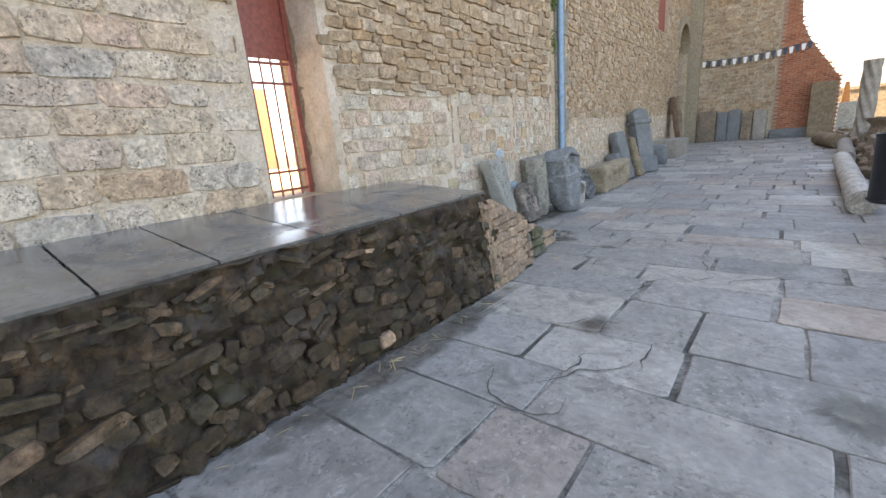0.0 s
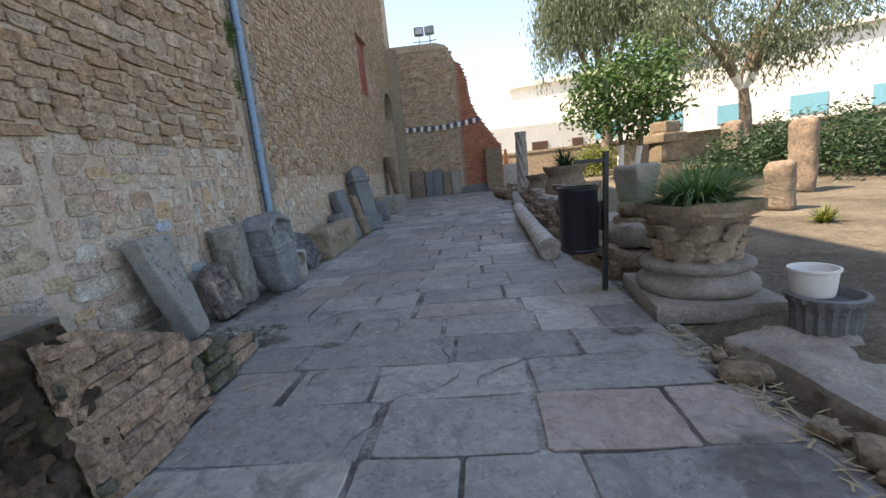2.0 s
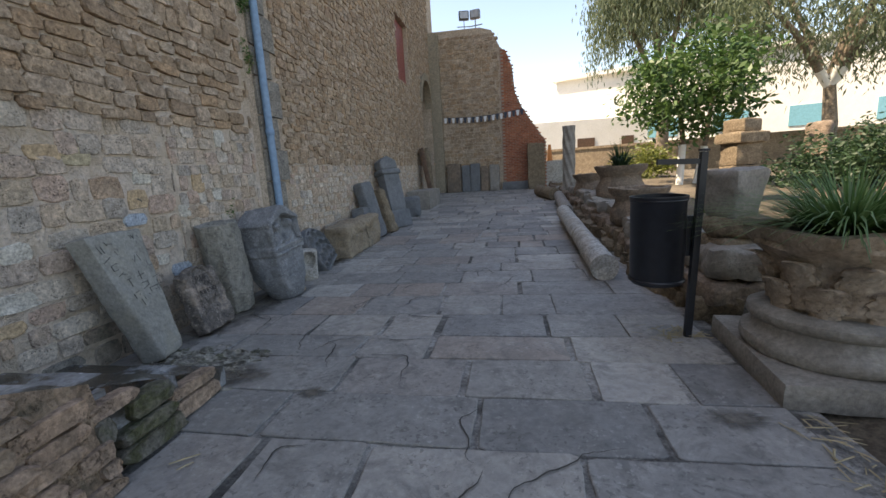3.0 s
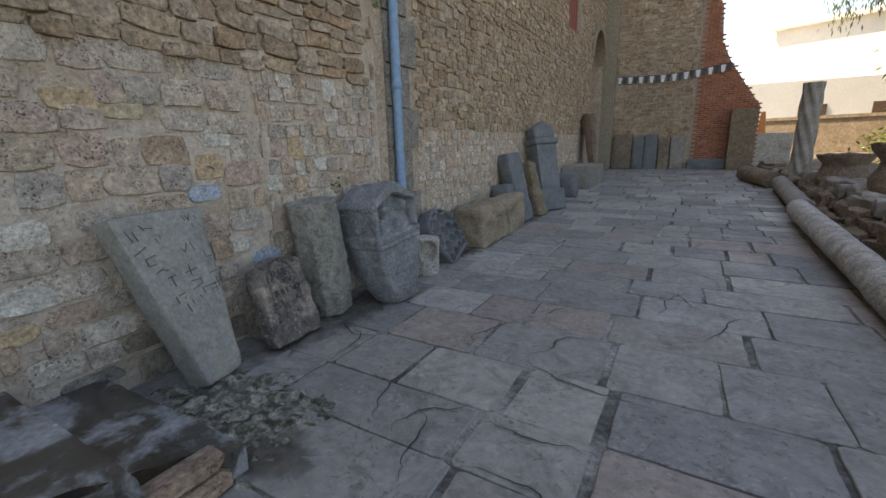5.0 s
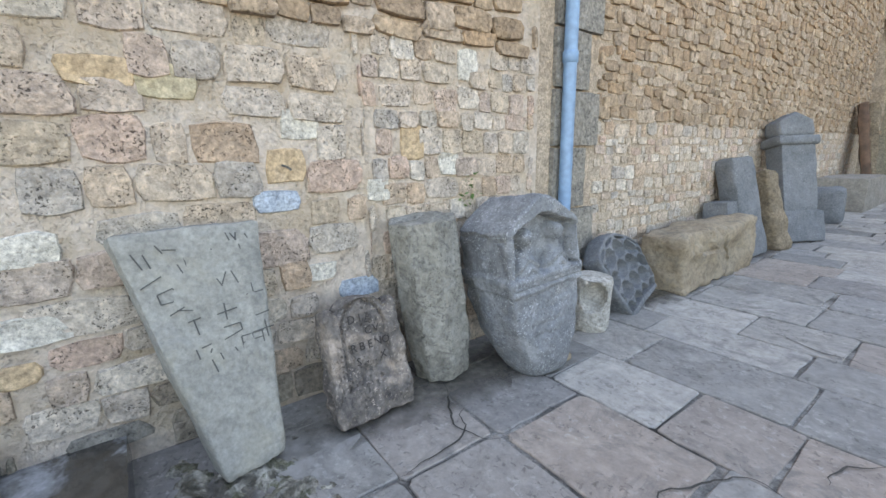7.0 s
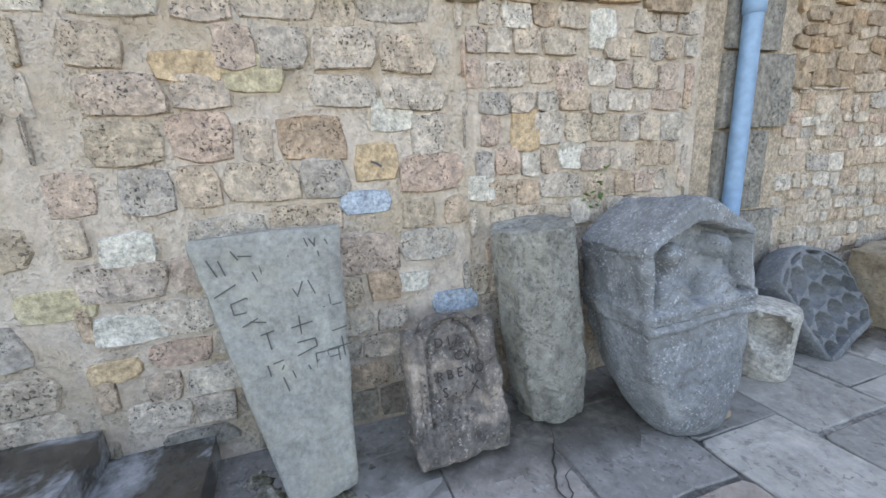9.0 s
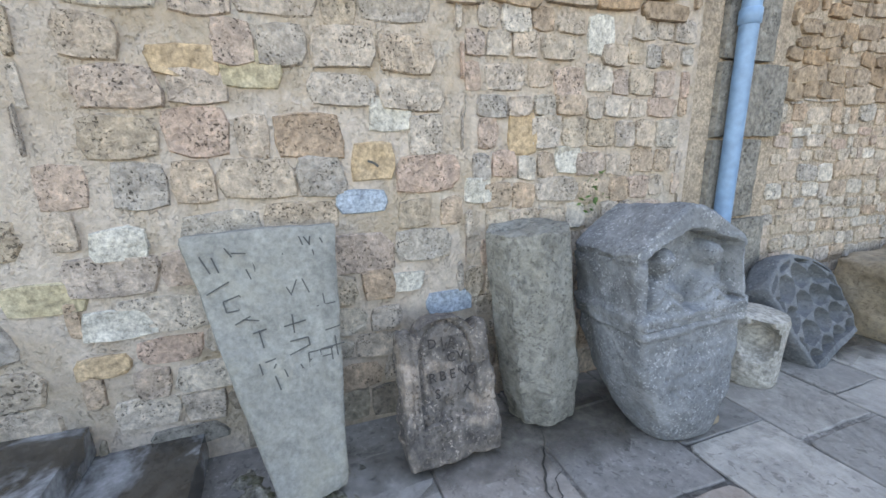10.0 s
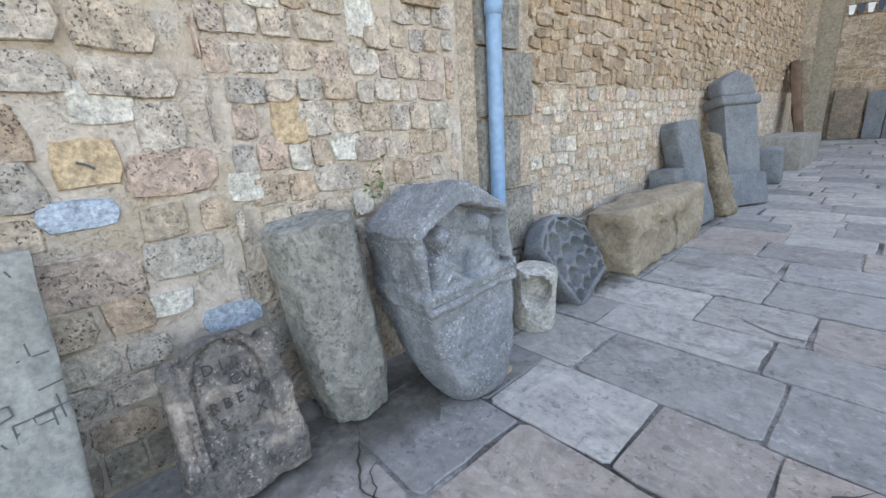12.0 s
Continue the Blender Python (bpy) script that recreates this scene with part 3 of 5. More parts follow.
def far_wall_stones():
    rng = random.Random(12)
    holes = [WIN, (ARCH[0], ARCH[1], -1, ARCH[2]), (-0.1, 0.75, 0, 9)]
    low = courses(rng, 0.75, 12, 0.1, 1.9, (0.09, 0.16), (0.09, 0.27), (0.008, 0.035), (0.006, 0.02), holes, 0.09, 0.02)
    high = courses(rng, 0.75, 15.3, 1.9, 11.5, (0.08, 0.16), (0.08, 0.27), (0.005, 0.03), (0.012, 0.04), holes, 0.2, 0.03)
    tagged(part("small_stones", stones_mesh("small_stones", low, "wall_stone_far"), wall_far, pose(-0.012, 0, 0)), kind="stuff")
    tagged(part("rubble_stones", stones_mesh("rubble_stones", high, "rough_stone"), wall_far, pose(-0.014, 0, 0)), kind="stuff")
    z = 0.0
    k = 0
    while z < 9:
        h = rng.uniform(0.38, 0.62)
        w = 0.5 + (0.18 if k % 2 else 0)
        part("quoin", mesh("quoin", *block((0.1, w, h - 0.015), (2, 6, 6), 0.015, 0.012, 7, k), "quoin", True), wall_far, pose(-0.015, 0.28 + w / 2 - 0.2, z))
        z += h
        k += 1


# window shutter and arched door in the far wall
part("shutter", mesh("shutter", *join(*[box(-0.2, -0.16, WIN[0] + 0.04 + i * 0.21, WIN[0] + 0.22 + i * 0.21, WIN[2] + 0.04, WIN[3] - 0.04) for i in range(8)]), "red_paint"), wall_far)
arch_v, arch_f = [], []
for i in range(25):
    a = math.pi * i / 24
    for rr in (1.12, 1.42):
        for xx in (-0.3, 0.06):
            arch_v.append((xx, 13.87 - rr * math.cos(a), 4.65 + rr * math.sin(a)))
for i in range(24):
    o = i * 4
    arch_f += [(o + 1, o + 5, o + 7, o + 3), (o, o + 4, o + 5, o + 1), (o + 2, o + 3, o + 7, o + 6), (o, o + 2, o + 6, o + 4)]
part("arch", mesh("arch", arch_v, arch_f, "plaster"), wall_far)
door = tagged(part("church_door", mesh("church_door", *join(*[box(-0.57, -0.52 + 0.01 * (i % 2), 12.8 + i * 0.22, 13.0 + i * 0.22, 0.4, 5.75) for i in range(10)]), "dark_wood"), wall_far), "tall dark wooden door in an arched recess")
part("door_pilaster", mesh("door_pilaster", *block((0.55, 0.3, 7.9), (3, 4, 30), 0.03, 0.02, 5, 4), "plaster", True), wall_far, pose(0.22, 15.15, 0.2))

# end wall of stone, with the sloping red brick buttress
EY = 23.2
end_out = [(-0.4, 0.0), (3.4, 0.0), (3.42, 7.3), (3.05, 8.05), (2.5, 8.22), (-0.4, 8.25)]
wall_end = thing("wall_end", mesh("wall_end", [(x, EY, z) for x, z in end_out] + [(x, EY + 0.9, z) for x, z in end_out],
    [tuple(range(6)), tuple(range(11, 5, -1))] + [(k, k + 6, (k + 1) % 6 + 6, (k + 1) % 6) for k in range(6)], "mortar_brown"),
    pose(0, 0, 0), "brown stone wall closing the lane", "wall", kind="structure")
brick_out = [(3.4, 0.0), (5.5, 0.0), (5.5, 2.75), (4.42, 4.4), (4.1, 5.1), (3.98, 6.3), (3.72, 7.0), (3.4, 7.28)]
wall_brick = thing("wall_brick", mesh("wall_brick", [(x, EY - 0.05, z) for x, z in brick_out] + [(x, EY + 0.9, z) for x, z in brick_out],
    [tuple(range(8)), tuple(range(15, 7, -1))] + [(k, k + 8, (k + 1) % 8 + 8, (k + 1) % 8) for k in range(8)], "brick_mortar"),
    pose(0, 0, 0), "red brick buttress with a broken sloping edge", "wall", kind="structure")


def end_stones():
    rng = random.Random(13)
    m = pose(0, EY, 0, 0, 0, -90)
    it = courses(rng, 0.15, 3.36, 0.4, 7.9, (0.13, 0.2), (0.15, 0.36), (0.02, 0.04), (0.005, 0.04))
    ob = part("rubble_stones", stones_mesh("rubble_stones", it, "rough_stone"), wall_end, pose(0, EY, 0, 0, 0, -90))
    tagged(ob, kind="stuff")
    brick = []
    z = 0.5
    row = 0
    while z < 7.2:
        top = float(np.interp(z, [2.75, 4.4, 5.1, 6.3, 7.0, 7.28], [5.46, 4.4, 4.07, 3.95, 3.7, 3.45]))
        x = 3.44 + (0.12 if row % 2 else 0)
        while x < top - 0.1:
            brick.append((x + 0.115, z + 0.034, 0.235, 0.066, 0.012, 0))
            x += 0.25
        z += 0.08
        row += 1
    ob = part("bricks", stones_mesh("bricks", brick, "brick"), wall_brick, pose(0, EY - 0.05, 0, 0, 0, -90))
    tagged(ob, kind="stuff")


# ---- platform and stair ----
def plat_front(z, y):
    return plat_x(y) - 0.16 * z


platform = thing("platform", None, pose(0, 0, 0), "raised stone platform with wet slabs on a mossy rubble front", "platform", kind="structure")
v, f = box(0, 1, -9, 2.6, -0.1, 1.1)
body = [(x * (1.72 if z < 0.5 else 1.54), y, z if z < 0.5 else (1.13 if x < 0.5 else 1.0)) for x, y, z in v]
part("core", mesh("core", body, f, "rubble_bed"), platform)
rng = random.Random(21)
yy = -8.9
k = 0
while yy < 2.55:
    d = rng.uniform(0.6, 1.0)
    d = min(d, 2.66 - yy)
    v, f = block((1.5, d - 0.008, 0.1), (14, 6, 2), 0.012, 0.006, 5, k)
    part("top_slab", mesh("top_slab", v, f, "wet_top", True), platform, pose(0.755, yy + d / 2, 1.02, 0, 4.6))
    yy += d
    k += 1
STEPS = [(0.17, 4.57, 4.60), (0.34, 4.10, 4.13), (0.51, 3.63, 3.65), (0.68, 3.18, 3.2), (0.86, 2.9, 2.92)]
for i, (z, yw, yo) in enumerate(STEPS):
    ln = 0.85 if i < 4 else 1.0
    def skew(p, yw=yw, yo=yo):
        t = (p.x + 0.75) / 1.5
        return Vector((p.x, p.y + yw + (yo - yw) * t, p.z))
    v, f = block((1.47, ln, 0.165), (14, 8, 3), 0.012, 0.012, 4, 40 + i, skew)
    part("step", mesh("step", v, f, "wet_sheen_step", True), platform, pose(0.735, -ln / 2, z - 0.165))
    v, f = block((1.3, ln + 0.3, max(0.05, z - 0.16)), (4, 4, 2), 0.01, 0.0, 4, 0, skew)
    part("core", mesh("core", v, f, "rubble_bed"), platform, pose(0.66, -(ln + 0.3) / 2 - 0.03, 0))


def platform_front():
    rng = random.Random(31)
    meshes = {k: [mesh("front_stone", v, f, k) for v, f in STONES[:16]] for k in ("rubble", "pink_stone", "mossy")}
    # rough earthy face into which the rubble is set
    ny, nz, V = 360, 40, []
    for j in range(nz + 1):
        for i in range(ny + 1):
            y = -5 + 9.5 * i / ny
            top = 1.035 if y < 2.62 else float(np.interp(y, [2.62, 4.5], [0.92, 0.16]))
            z = top * min(1.0, j / (nz - 1)) + 0.012 * noise.noise(Vector((y * 3, j, 4)))
            p = Vector((0, y, z))
            stair = y > 2.64
            V.append((plat_front(z, y) - (0.13 if stair else 0.05) + (0.03 if stair else 0.085) * noise.fractal(p * 6, 0.7, 2.1, 6) - (0.17 if j == nz and not stair else 0), y, z))
    F = [(j * (ny + 1) + i, j * (ny + 1) + i + 1, (j + 1) * (ny + 1) + i + 1, (j + 1) * (ny + 1) + i) for j in range(nz) for i in range(ny)]
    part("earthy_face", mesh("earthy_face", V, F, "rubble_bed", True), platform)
    V = [(plat_front(z, y) - 0.025 + 0.012 * noise.noise(Vector((y * 9, z * 9, 0))), y, z)
         for j in range(25) for i in range(31) for y in [2.36 + 1.15 * i / 30] for z in [(0.98 - 0.42 * max(0.0, y - 2.62)) * j / 24]]
    F = [(j * 31 + i, j * 31 + i + 1, (j + 1) * 31 + i + 1, (j + 1) * 31 + i) for j in range(24) for i in range(30)]
    part("masonry_bed", mesh("masonry_bed", V, F, "pink_bed", True), platform)
    items = [(0, s) for s in courses(rng, -2.4, 2.42, 0.0, 0.97, (0.05, 0.15), (0.06, 0.27), (0.0, 0.03), (0.02, 0.07), (), 0.45, 0.04)]
    items += [(1, s) for s in courses(rng, 2.38, 3.5, 0.0, 0.9, (0.08, 0.115), (0.18, 0.42), (-0.004, 0.006), (0.07, 0.095), (), 0.03, 0.006)]
    items += [(2, s) for s in courses(rng, 3.45, 4.55, 0.0, 0.66, (0.09, 0.15), (0.26, 0.5), (-0.004, 0.01), (0.06, 0.08), (), 0.04, 0.008)]
    for zone, (y, z, w, h, d, t) in items:
        lim = 0.97 if y < 2.62 else float(np.interp(y, [2.62, 4.55], [0.93, 0.16]))
        if z + h / 2 > lim + 0.03 or (zone == 0 and rng.random() < 0.3):
            continue
        kind = ("rubble", "pink_stone", "mossy")[zone]
        if zone == 0 and rng.random() < (0.07 if y < 0.3 and z < 0.5 else 0.02):
            kind = "pink_stone"
        if zone == 2 and rng.random() < 0.55:
            kind = "pink_stone"
        if zone == 1 and y < 2.6 and rng.random() < 0.3:
            kind = "mossy"
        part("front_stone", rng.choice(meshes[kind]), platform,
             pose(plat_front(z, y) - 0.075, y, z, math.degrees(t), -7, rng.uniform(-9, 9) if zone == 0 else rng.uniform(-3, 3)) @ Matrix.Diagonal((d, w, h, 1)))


# ---- gate in the wall and the sunlit yard behind ----
gate = thing("gate", None, pose(-0.62, 0.95, 1.15), "rusty red iron gate with vertical bars, closed", "gate")
lock_post = part("post", mesh("post", *block((0.09, 0.17, 2.9), (2, 4, 20), 0.01, 0.003, 5, 2), "red_paint", True), gate, pose(0, 0.91, 0))
part("post", mesh("post", *block((0.09, 0.1, 2.9), (2, 3, 20), 0.01, 0.003, 5, 3), "red_paint", True), gate, pose(0, 0.05, 0))
for i in range(5):
    part("bar", mesh("bar", *tube([(0, 0.2 + 0.135 * i, 0), (0, 0.2 + 0.135 * i, 2.8)], 0.012, 6), "red_paint"), gate)
for z in (0.06, 0.28, 1.3, 1.52):
    part("rail", mesh("rail", *box(-0.012, 0.012, 0.05, 0.88, z, z + 0.03), "red_paint"), gate)
part("plate", mesh("plate", *box(-0.012, 0.012, 0.05, 0.88, 1.58, 2.85), "red_paint"), gate)
part("lock_plate", mesh("lock_plate", *moved(lathe([(0.12, -0.02), (0.12, 0.02)], 24), pose(0, 0.86, 1.55, 0, 90)), "red_paint"), lock_post)
thing("gate_reveal", mesh("gate_reveal", *block((0.82, 0.14, 2.8), (8, 3, 24), 0.02, 0.014, 4, 3), "plaster", True), pose(-0.45, 1.92, 1.12, 0, 0, 6), "worn plastered reveal of the gateway", "wall", kind="structure")
# unseen slab, added only to block sun that would fall through the gate
thing("passage_roof", mesh("passage_roof", *box(-4.0, -0.9, -0.6, 3.4, 3.95, 4.2), "plaster"), pose(0, 0, 0), "unseen slab added behind the gate to keep sun off the platform", "roof", kind="structure")
thing("yard_floor", mesh("yard_floor", *box(-14, -0.9, -9, 9, 0.9, 1.1), "ochre_wall"), pose(0, 0, 0), "sunlit ochre yard behind the gate", "ground", kind="structure")
thing("yard_wall", mesh("yard_wall", *box(-14.4, -14, -9, 9, 0.9, 4.5), "ochre_wall"), pose(0, 0, 0), "ochre wall of the yard behind the gate", "wall", kind="structure")

# blue downpipe
pipe = thing("downpipe", None, pose(0.10, 8.03, 0), "blue painted metal downpipe fixed to the wall", "pipe")
run = part("pipe", mesh("pipe", *tube([(0, 0, 0.15 + 0.35 * i) for i in range(28)], 0.058, 16), "pipe_blue", True), pipe)
for z in (2.35, 4.4, 6.6, 8.6):
    part("collar", mesh("collar", *lathe([(0.06, z), (0.068, z + 0.01), (0.068, z + 0.09), (0.06, z + 0.1)], 16), "pipe_blue", True), run)


# ---- carved stones along the wall ----
def strokes(lines, depth=0.004, width=0.008):
    """Carved strokes lying in a plane x = const: pairs of (y, z) ends."""
    out = []
    for y0, z0, y1, z1 in lines:
        d = Vector((0, y1 - y0, z1 - z0))
        s = Vector((0, -d.z, d.y)).normalized() * width / 2
        a, b = Vector((0, y0, z0)), Vector((0, y1, z1))
        V = [a - s, a + s, b + s, b - s]
        V = V + [p + Vector((depth, 0, 0)) for p in V]
        out.append((V, [(3, 2, 1, 0), (4, 5, 6, 7), (0, 1, 5, 4), (1, 2, 6, 5), (2, 3, 7, 6), (3, 0, 4, 7)]))
    return join(*out)


def letters(text, size, mat, extrude=0.002):
    cu = bpy.data.curves.new("letters", "FONT")
    cu.body, cu.size, cu.extrude, cu.align_x, cu.resolution_u = text, size, extrude, "CENTER", 2
    ob = bpy.data.objects.new("letters", cu)
    scene.collection.objects.link(ob)
    d = bpy.data.meshes.new_from_object(ob.evaluated_get(bpy.context.evaluated_depsgraph_get()))
    bpy.data.objects.remove(ob)
    d.materials.clear()
    d.materials.append(M[mat])
    d.transform(Matrix(((0, 0, 1, 0), (1, 0, 0, 0), (0, 1, 0, 0), (0, 0, 0, 1))))
    return d


def wedge_slab():
    h = 1.27
    def warp(p):
        t = p.z / h
        half = 0.15 + 0.18 * t
        c = 0.08 - 0.065 * t
        return Vector((p.x * (1 + 0.45 * (1 - t)) if p.x < 0 else p.x, c + p.y / 0.36 * half, p.z))
    v, f = block((0.2, 0.72, h), (5, 22, 36), 0.03, 0.012, 5, 1, warp, coarse=0.01)
    ob = thing("wedge_slab", mesh("wedge_slab", v, f, "slab_grey", True), pose(0.46, 5.0, 0.015, 0, -14, 9),
               "grey triangular stone slab with carved signs leaning on the wall", "stone slab")
    top_row = [(695, 40, 703, 80), (752, 35, 760, 60), (765, 38, 780, 62), (783, 38, 778, 60), (810, 45, 825, 80), (838, 50, 838, 75), (500, 60, 520, 105),
               (527, 65, 540, 105), (560, 45, 575, 70), (575, 60, 610, 65), (605, 105, 625, 160), (625, 90, 628, 115), (640, 90, 645, 115), (640, 140, 655, 160)]
    mid_row = [(785, 75, 795, 140), (800, 75, 803, 108), (830, 110, 813, 148), (813, 148, 800, 120), (505, 155, 560, 130), (700, 165, 712, 190), (712, 185, 730, 150),
               (745, 150, 760, 190), (775, 230, 830, 228), (797, 198, 800, 262), (580, 230, 620, 240), (560, 240, 600, 225), (540, 178, 580, 168), (580, 168, 592, 185),
               (592, 185, 575, 205), (575, 205, 545, 206), (545, 206, 540, 178)]
    low_row = [(790, 300, 835, 295), (705, 240, 705, 290), (680, 268, 740, 262), (615, 265, 622, 312), (600, 270, 635, 265), (690, 310, 740, 308), (740, 308, 742, 330),
               (742, 330, 685, 345), (815, 320, 817, 380), (770, 348, 840, 345), (605, 350, 610, 380), (620, 350, 650, 345), (655, 345, 640, 370)]
    grid = [(735, 350, 805, 350), (735, 390, 800, 388), (735, 350, 735, 390), (768, 350, 768, 388), (735, 370, 800, 368), (800, 350, 800, 388), (640, 390, 650, 430),
            (665, 375, 672, 400), (710, 375, 716, 390)]
    rows = [((a - 665) * 0.0016 + 0.02, 1.235 - (b - 25) * 0.0017, (c - 665) * 0.0016 + 0.02, 1.235 - (d - 25) * 0.0017) for a, b, c, d in top_row + mid_row + low_row + grid]
    part("carved_signs", mesh("carved_signs", *strokes(rows, 0.004, 0.006), "groove"), ob, pose(0.0985, 0.0, 0), "scratched signs")


def tombstone():
    def warp(p):
        arch = math.sqrt(max(0.0, 1 - (p.y / 0.15) ** 2))
        knob = max(0.0, 1 - ((abs(p.y) - 0.215) / 0.045) ** 2)
        top = 0.665 + 0.075 * arch + 0.03 * knob
        return Vector((p.x, p.y * (1 + 0.03 * math.sin(p.z * 7)), p.z * top / 0.74))
    def relief(y, z):
        d = 0.0
        if z > 0.22 and abs(y) < 0.2 and z < 0.72:
            d = 0.012
            r = math.hypot(y, max(0.0, z - 0.56))
            if abs(r - 0.15) < 0.011 and z > 0.56 or abs(abs(y) - 0.15) < 0.011 and z <= 0.56:
                d = 0.034
            elif r < 0.14 or abs(y) < 0.14 and z <= 0.56:
                d = 0.02
        return d
    v, f = block((0.17, 0.5, 0.74), (6, 46, 60), 0.02, 0.02, 9, 2, warp, relief)
    ob = thing("tombstone", mesh("tombstone", v, f, "tomb_stone", True), pose(0.47, 5.79, 0.03, 0, -16, 3),
               "small dark weathered tombstone with an arched top and Latin letters", "tombstone")
    for i, (t, y) in enumerate((("D I A M", 0.01), ("C V", 0.05), ("R B E N O", 0.02), ("S V I X", 0.01))):
        marks = t.split()
        for k, c in enumerate(marks):
            part("letter", letters(c, 0.07, "tomb_groove"), ob, pose(0.071, y + 0.055 * (k - (len(marks) - 1) / 2), 0.585 - 0.085 * i), "cut Latin letter")


def drum():
    def warp(p):
        q = Vector((p.x, p.y))
        m = max(abs(q.x), abs(q.y))
        if m > 1e-6:
            a = math.atan2(q.y, q.x) + 0.2
            k = m / q.length * math.cos(math.pi / 8) / math.cos((a % (math.pi / 4)) - math.pi / 8) * 1.05
            p = Vector((p.x * k, p.y * k, p.z))
        low = max(0.0, 0.28 - p.z) / 0.28
        chip = 0.05 * max(0.0, noise.noise(Vector((p.x * 5, p.y * 5, 2)))) if p.z > 1.1 else 0.0
        return Vector((p.x * (1 - 0.2 * low), p.y * (1 - 0.16 * low), p.z - chip))
    v, f = block((0.5, 0.5, 1.2), (24, 24, 48), 0.012, 0.014, 9, 5, warp, coarse=0.006)
    thing("column_shaft", mesh("column_shaft", v, f, "drum_stone", True), pose(0.27, 6.45, 0.03, 6, -2, 0) @ Matrix.Diagonal((0.94, 0.93, 0.96, 1)),
          "stained grey octagonal column stump leaning on the wall", "column stump")


def bust_stone():
    H = 1.32
    def relief(y, z):
        d = 0.0
        if 0.79 < z < 1.2 - 0.1 * abs(y) and abs(y) < 0.285:
            deep = 0.12
            d = deep
            for c, top in ((-0.14, 1.05), (0.14, 1.06)):
                head = 1 - ((y - c) / 0.056) ** 2 - ((z - top) / 0.088) ** 2
                neck = 1 - ((y - c) / 0.035) ** 2 if 0.9 < z < 1.03 else 0
                sh = 1 - ((y - c) / 0.125) ** 2 - ((z - 0.76) / 0.2) ** 2
                if head > 0:
                    d = min(d, deep - 0.13 * head ** 0.4)
                if neck > 0:
                    d = min(d, deep - 0.08 * neck ** 0.4)
                if sh > 0:
                    d = min(d, deep - 0.125 * sh ** 0.4 + 0.012 * math.sin(95 * (z + 0.8 * abs(y - c))))
            d = max(d, -0.01)
        if 0.70 < z < 0.72 or 0.735 < z < 0.742:
            d = 0.012
        if 0.30 < z < 0.60 and abs(y) < 0.2:
            d += 0.006 * (1 if math.sin(z * 75) > 0.2 else 0) * (1 if math.sin(y * 130 + z * 90) > -0.3 else 0)
        return d
    def warp(p):
        low = max(0.0, 0.58 - p.z) / 0.58
        kx, ky = 1 - 0.36 * low ** 3.8, 1 - 0.32 * low ** 3.4
        z = p.z
        if z > 1.04:
            z = 1.04 + (z - 1.04) * (1 - 0.78 * min(1.0, abs(p.y) / 0.34) ** 1.25) - 0.05 * (0.29 - p.x)
        belt = 0.05 if 0.735 < p.z < 0.79 else 0.03 if 0.67 < p.z <= 0.735 else 0.0
        body = -0.035 if p.z <= 0.67 else 0.0
        u, v = abs(p.x) / 0.29, abs(p.y) / 0.32
        if low > 0 and u + v > 1e-6:
            k = 1 + (max(u, v) / math.hypot(u, v) - 1) * min(1.0, low * 1.3) * 0.8
            kx, ky = kx * k, ky * k
        return Vector((p.x * kx * (1 + belt + body) + 0.05 * low, p.y * ky * (1 + belt + body) + 0.04 * low * low, z))
    v, f = block((0.58, 0.64, H), (30, 60, 100), 0.03, 0.016, 6, 6, warp, relief, coarse=0.014)
    thing("bust_relief_stone", mesh("bust_relief_stone", v, f, "basalt", True, 80), pose(0.58, 7.05, 0.0, 5, -3.5, -5),
          "dark grey gabled grave stone carved with two busts above worn letters", "grave stone")
    v, f = block((0.3, 0.26, 0.07), (6, 6, 3), 0.02, 0.012, 6, 9)
    thing("flat_stone", mesh("flat_stone", v, f, "yellow_stone", True), pose(0.62, 7.22, 0), "small flat stone wedged under the grave stone", "stone")


def hollow_stone():
    prof = [(0.13, 0), (0.14, 0.02)] + [(0.145, 0.04 + 0.02 * i) for i in range(20)] + [(0.135, 0.45), (0.09, 0.455), (0.04, 0.456), (0.001, 0.456)]
    v, f = lathe(prof, 48, 0.008, 3)
    # a deep round socket is cut into its side, just under the rim
    out = []
    for p in v:
        p = Vector(p)
        a = (p.x * 0.62 - p.y * 0.78)
        b = (p.x * 0.78 + p.y * 0.62)
        r = math.hypot(b / 0.1, (p.z - 0.31) / 0.125)
        if a > 0 and r < 1 and p.z < 0.452:
            k = 0.13 * (1 - r ** 4)
            p = Vector((p.x - 0.62 * k, p.y + 0.78 * k, p.z))
        out.append(p)
    v = out
    thing("hollow_cylinder_stone", mesh("hollow_cylinder_stone", v, f, "marble", True), pose(0.46, 8.0, 0.0, 0, 3, 0) @ Matrix.Diagonal((1.15, 1.15, 1.1, 1)), "short pale stone cylinder with a socket cut into it", "stone cylinder")


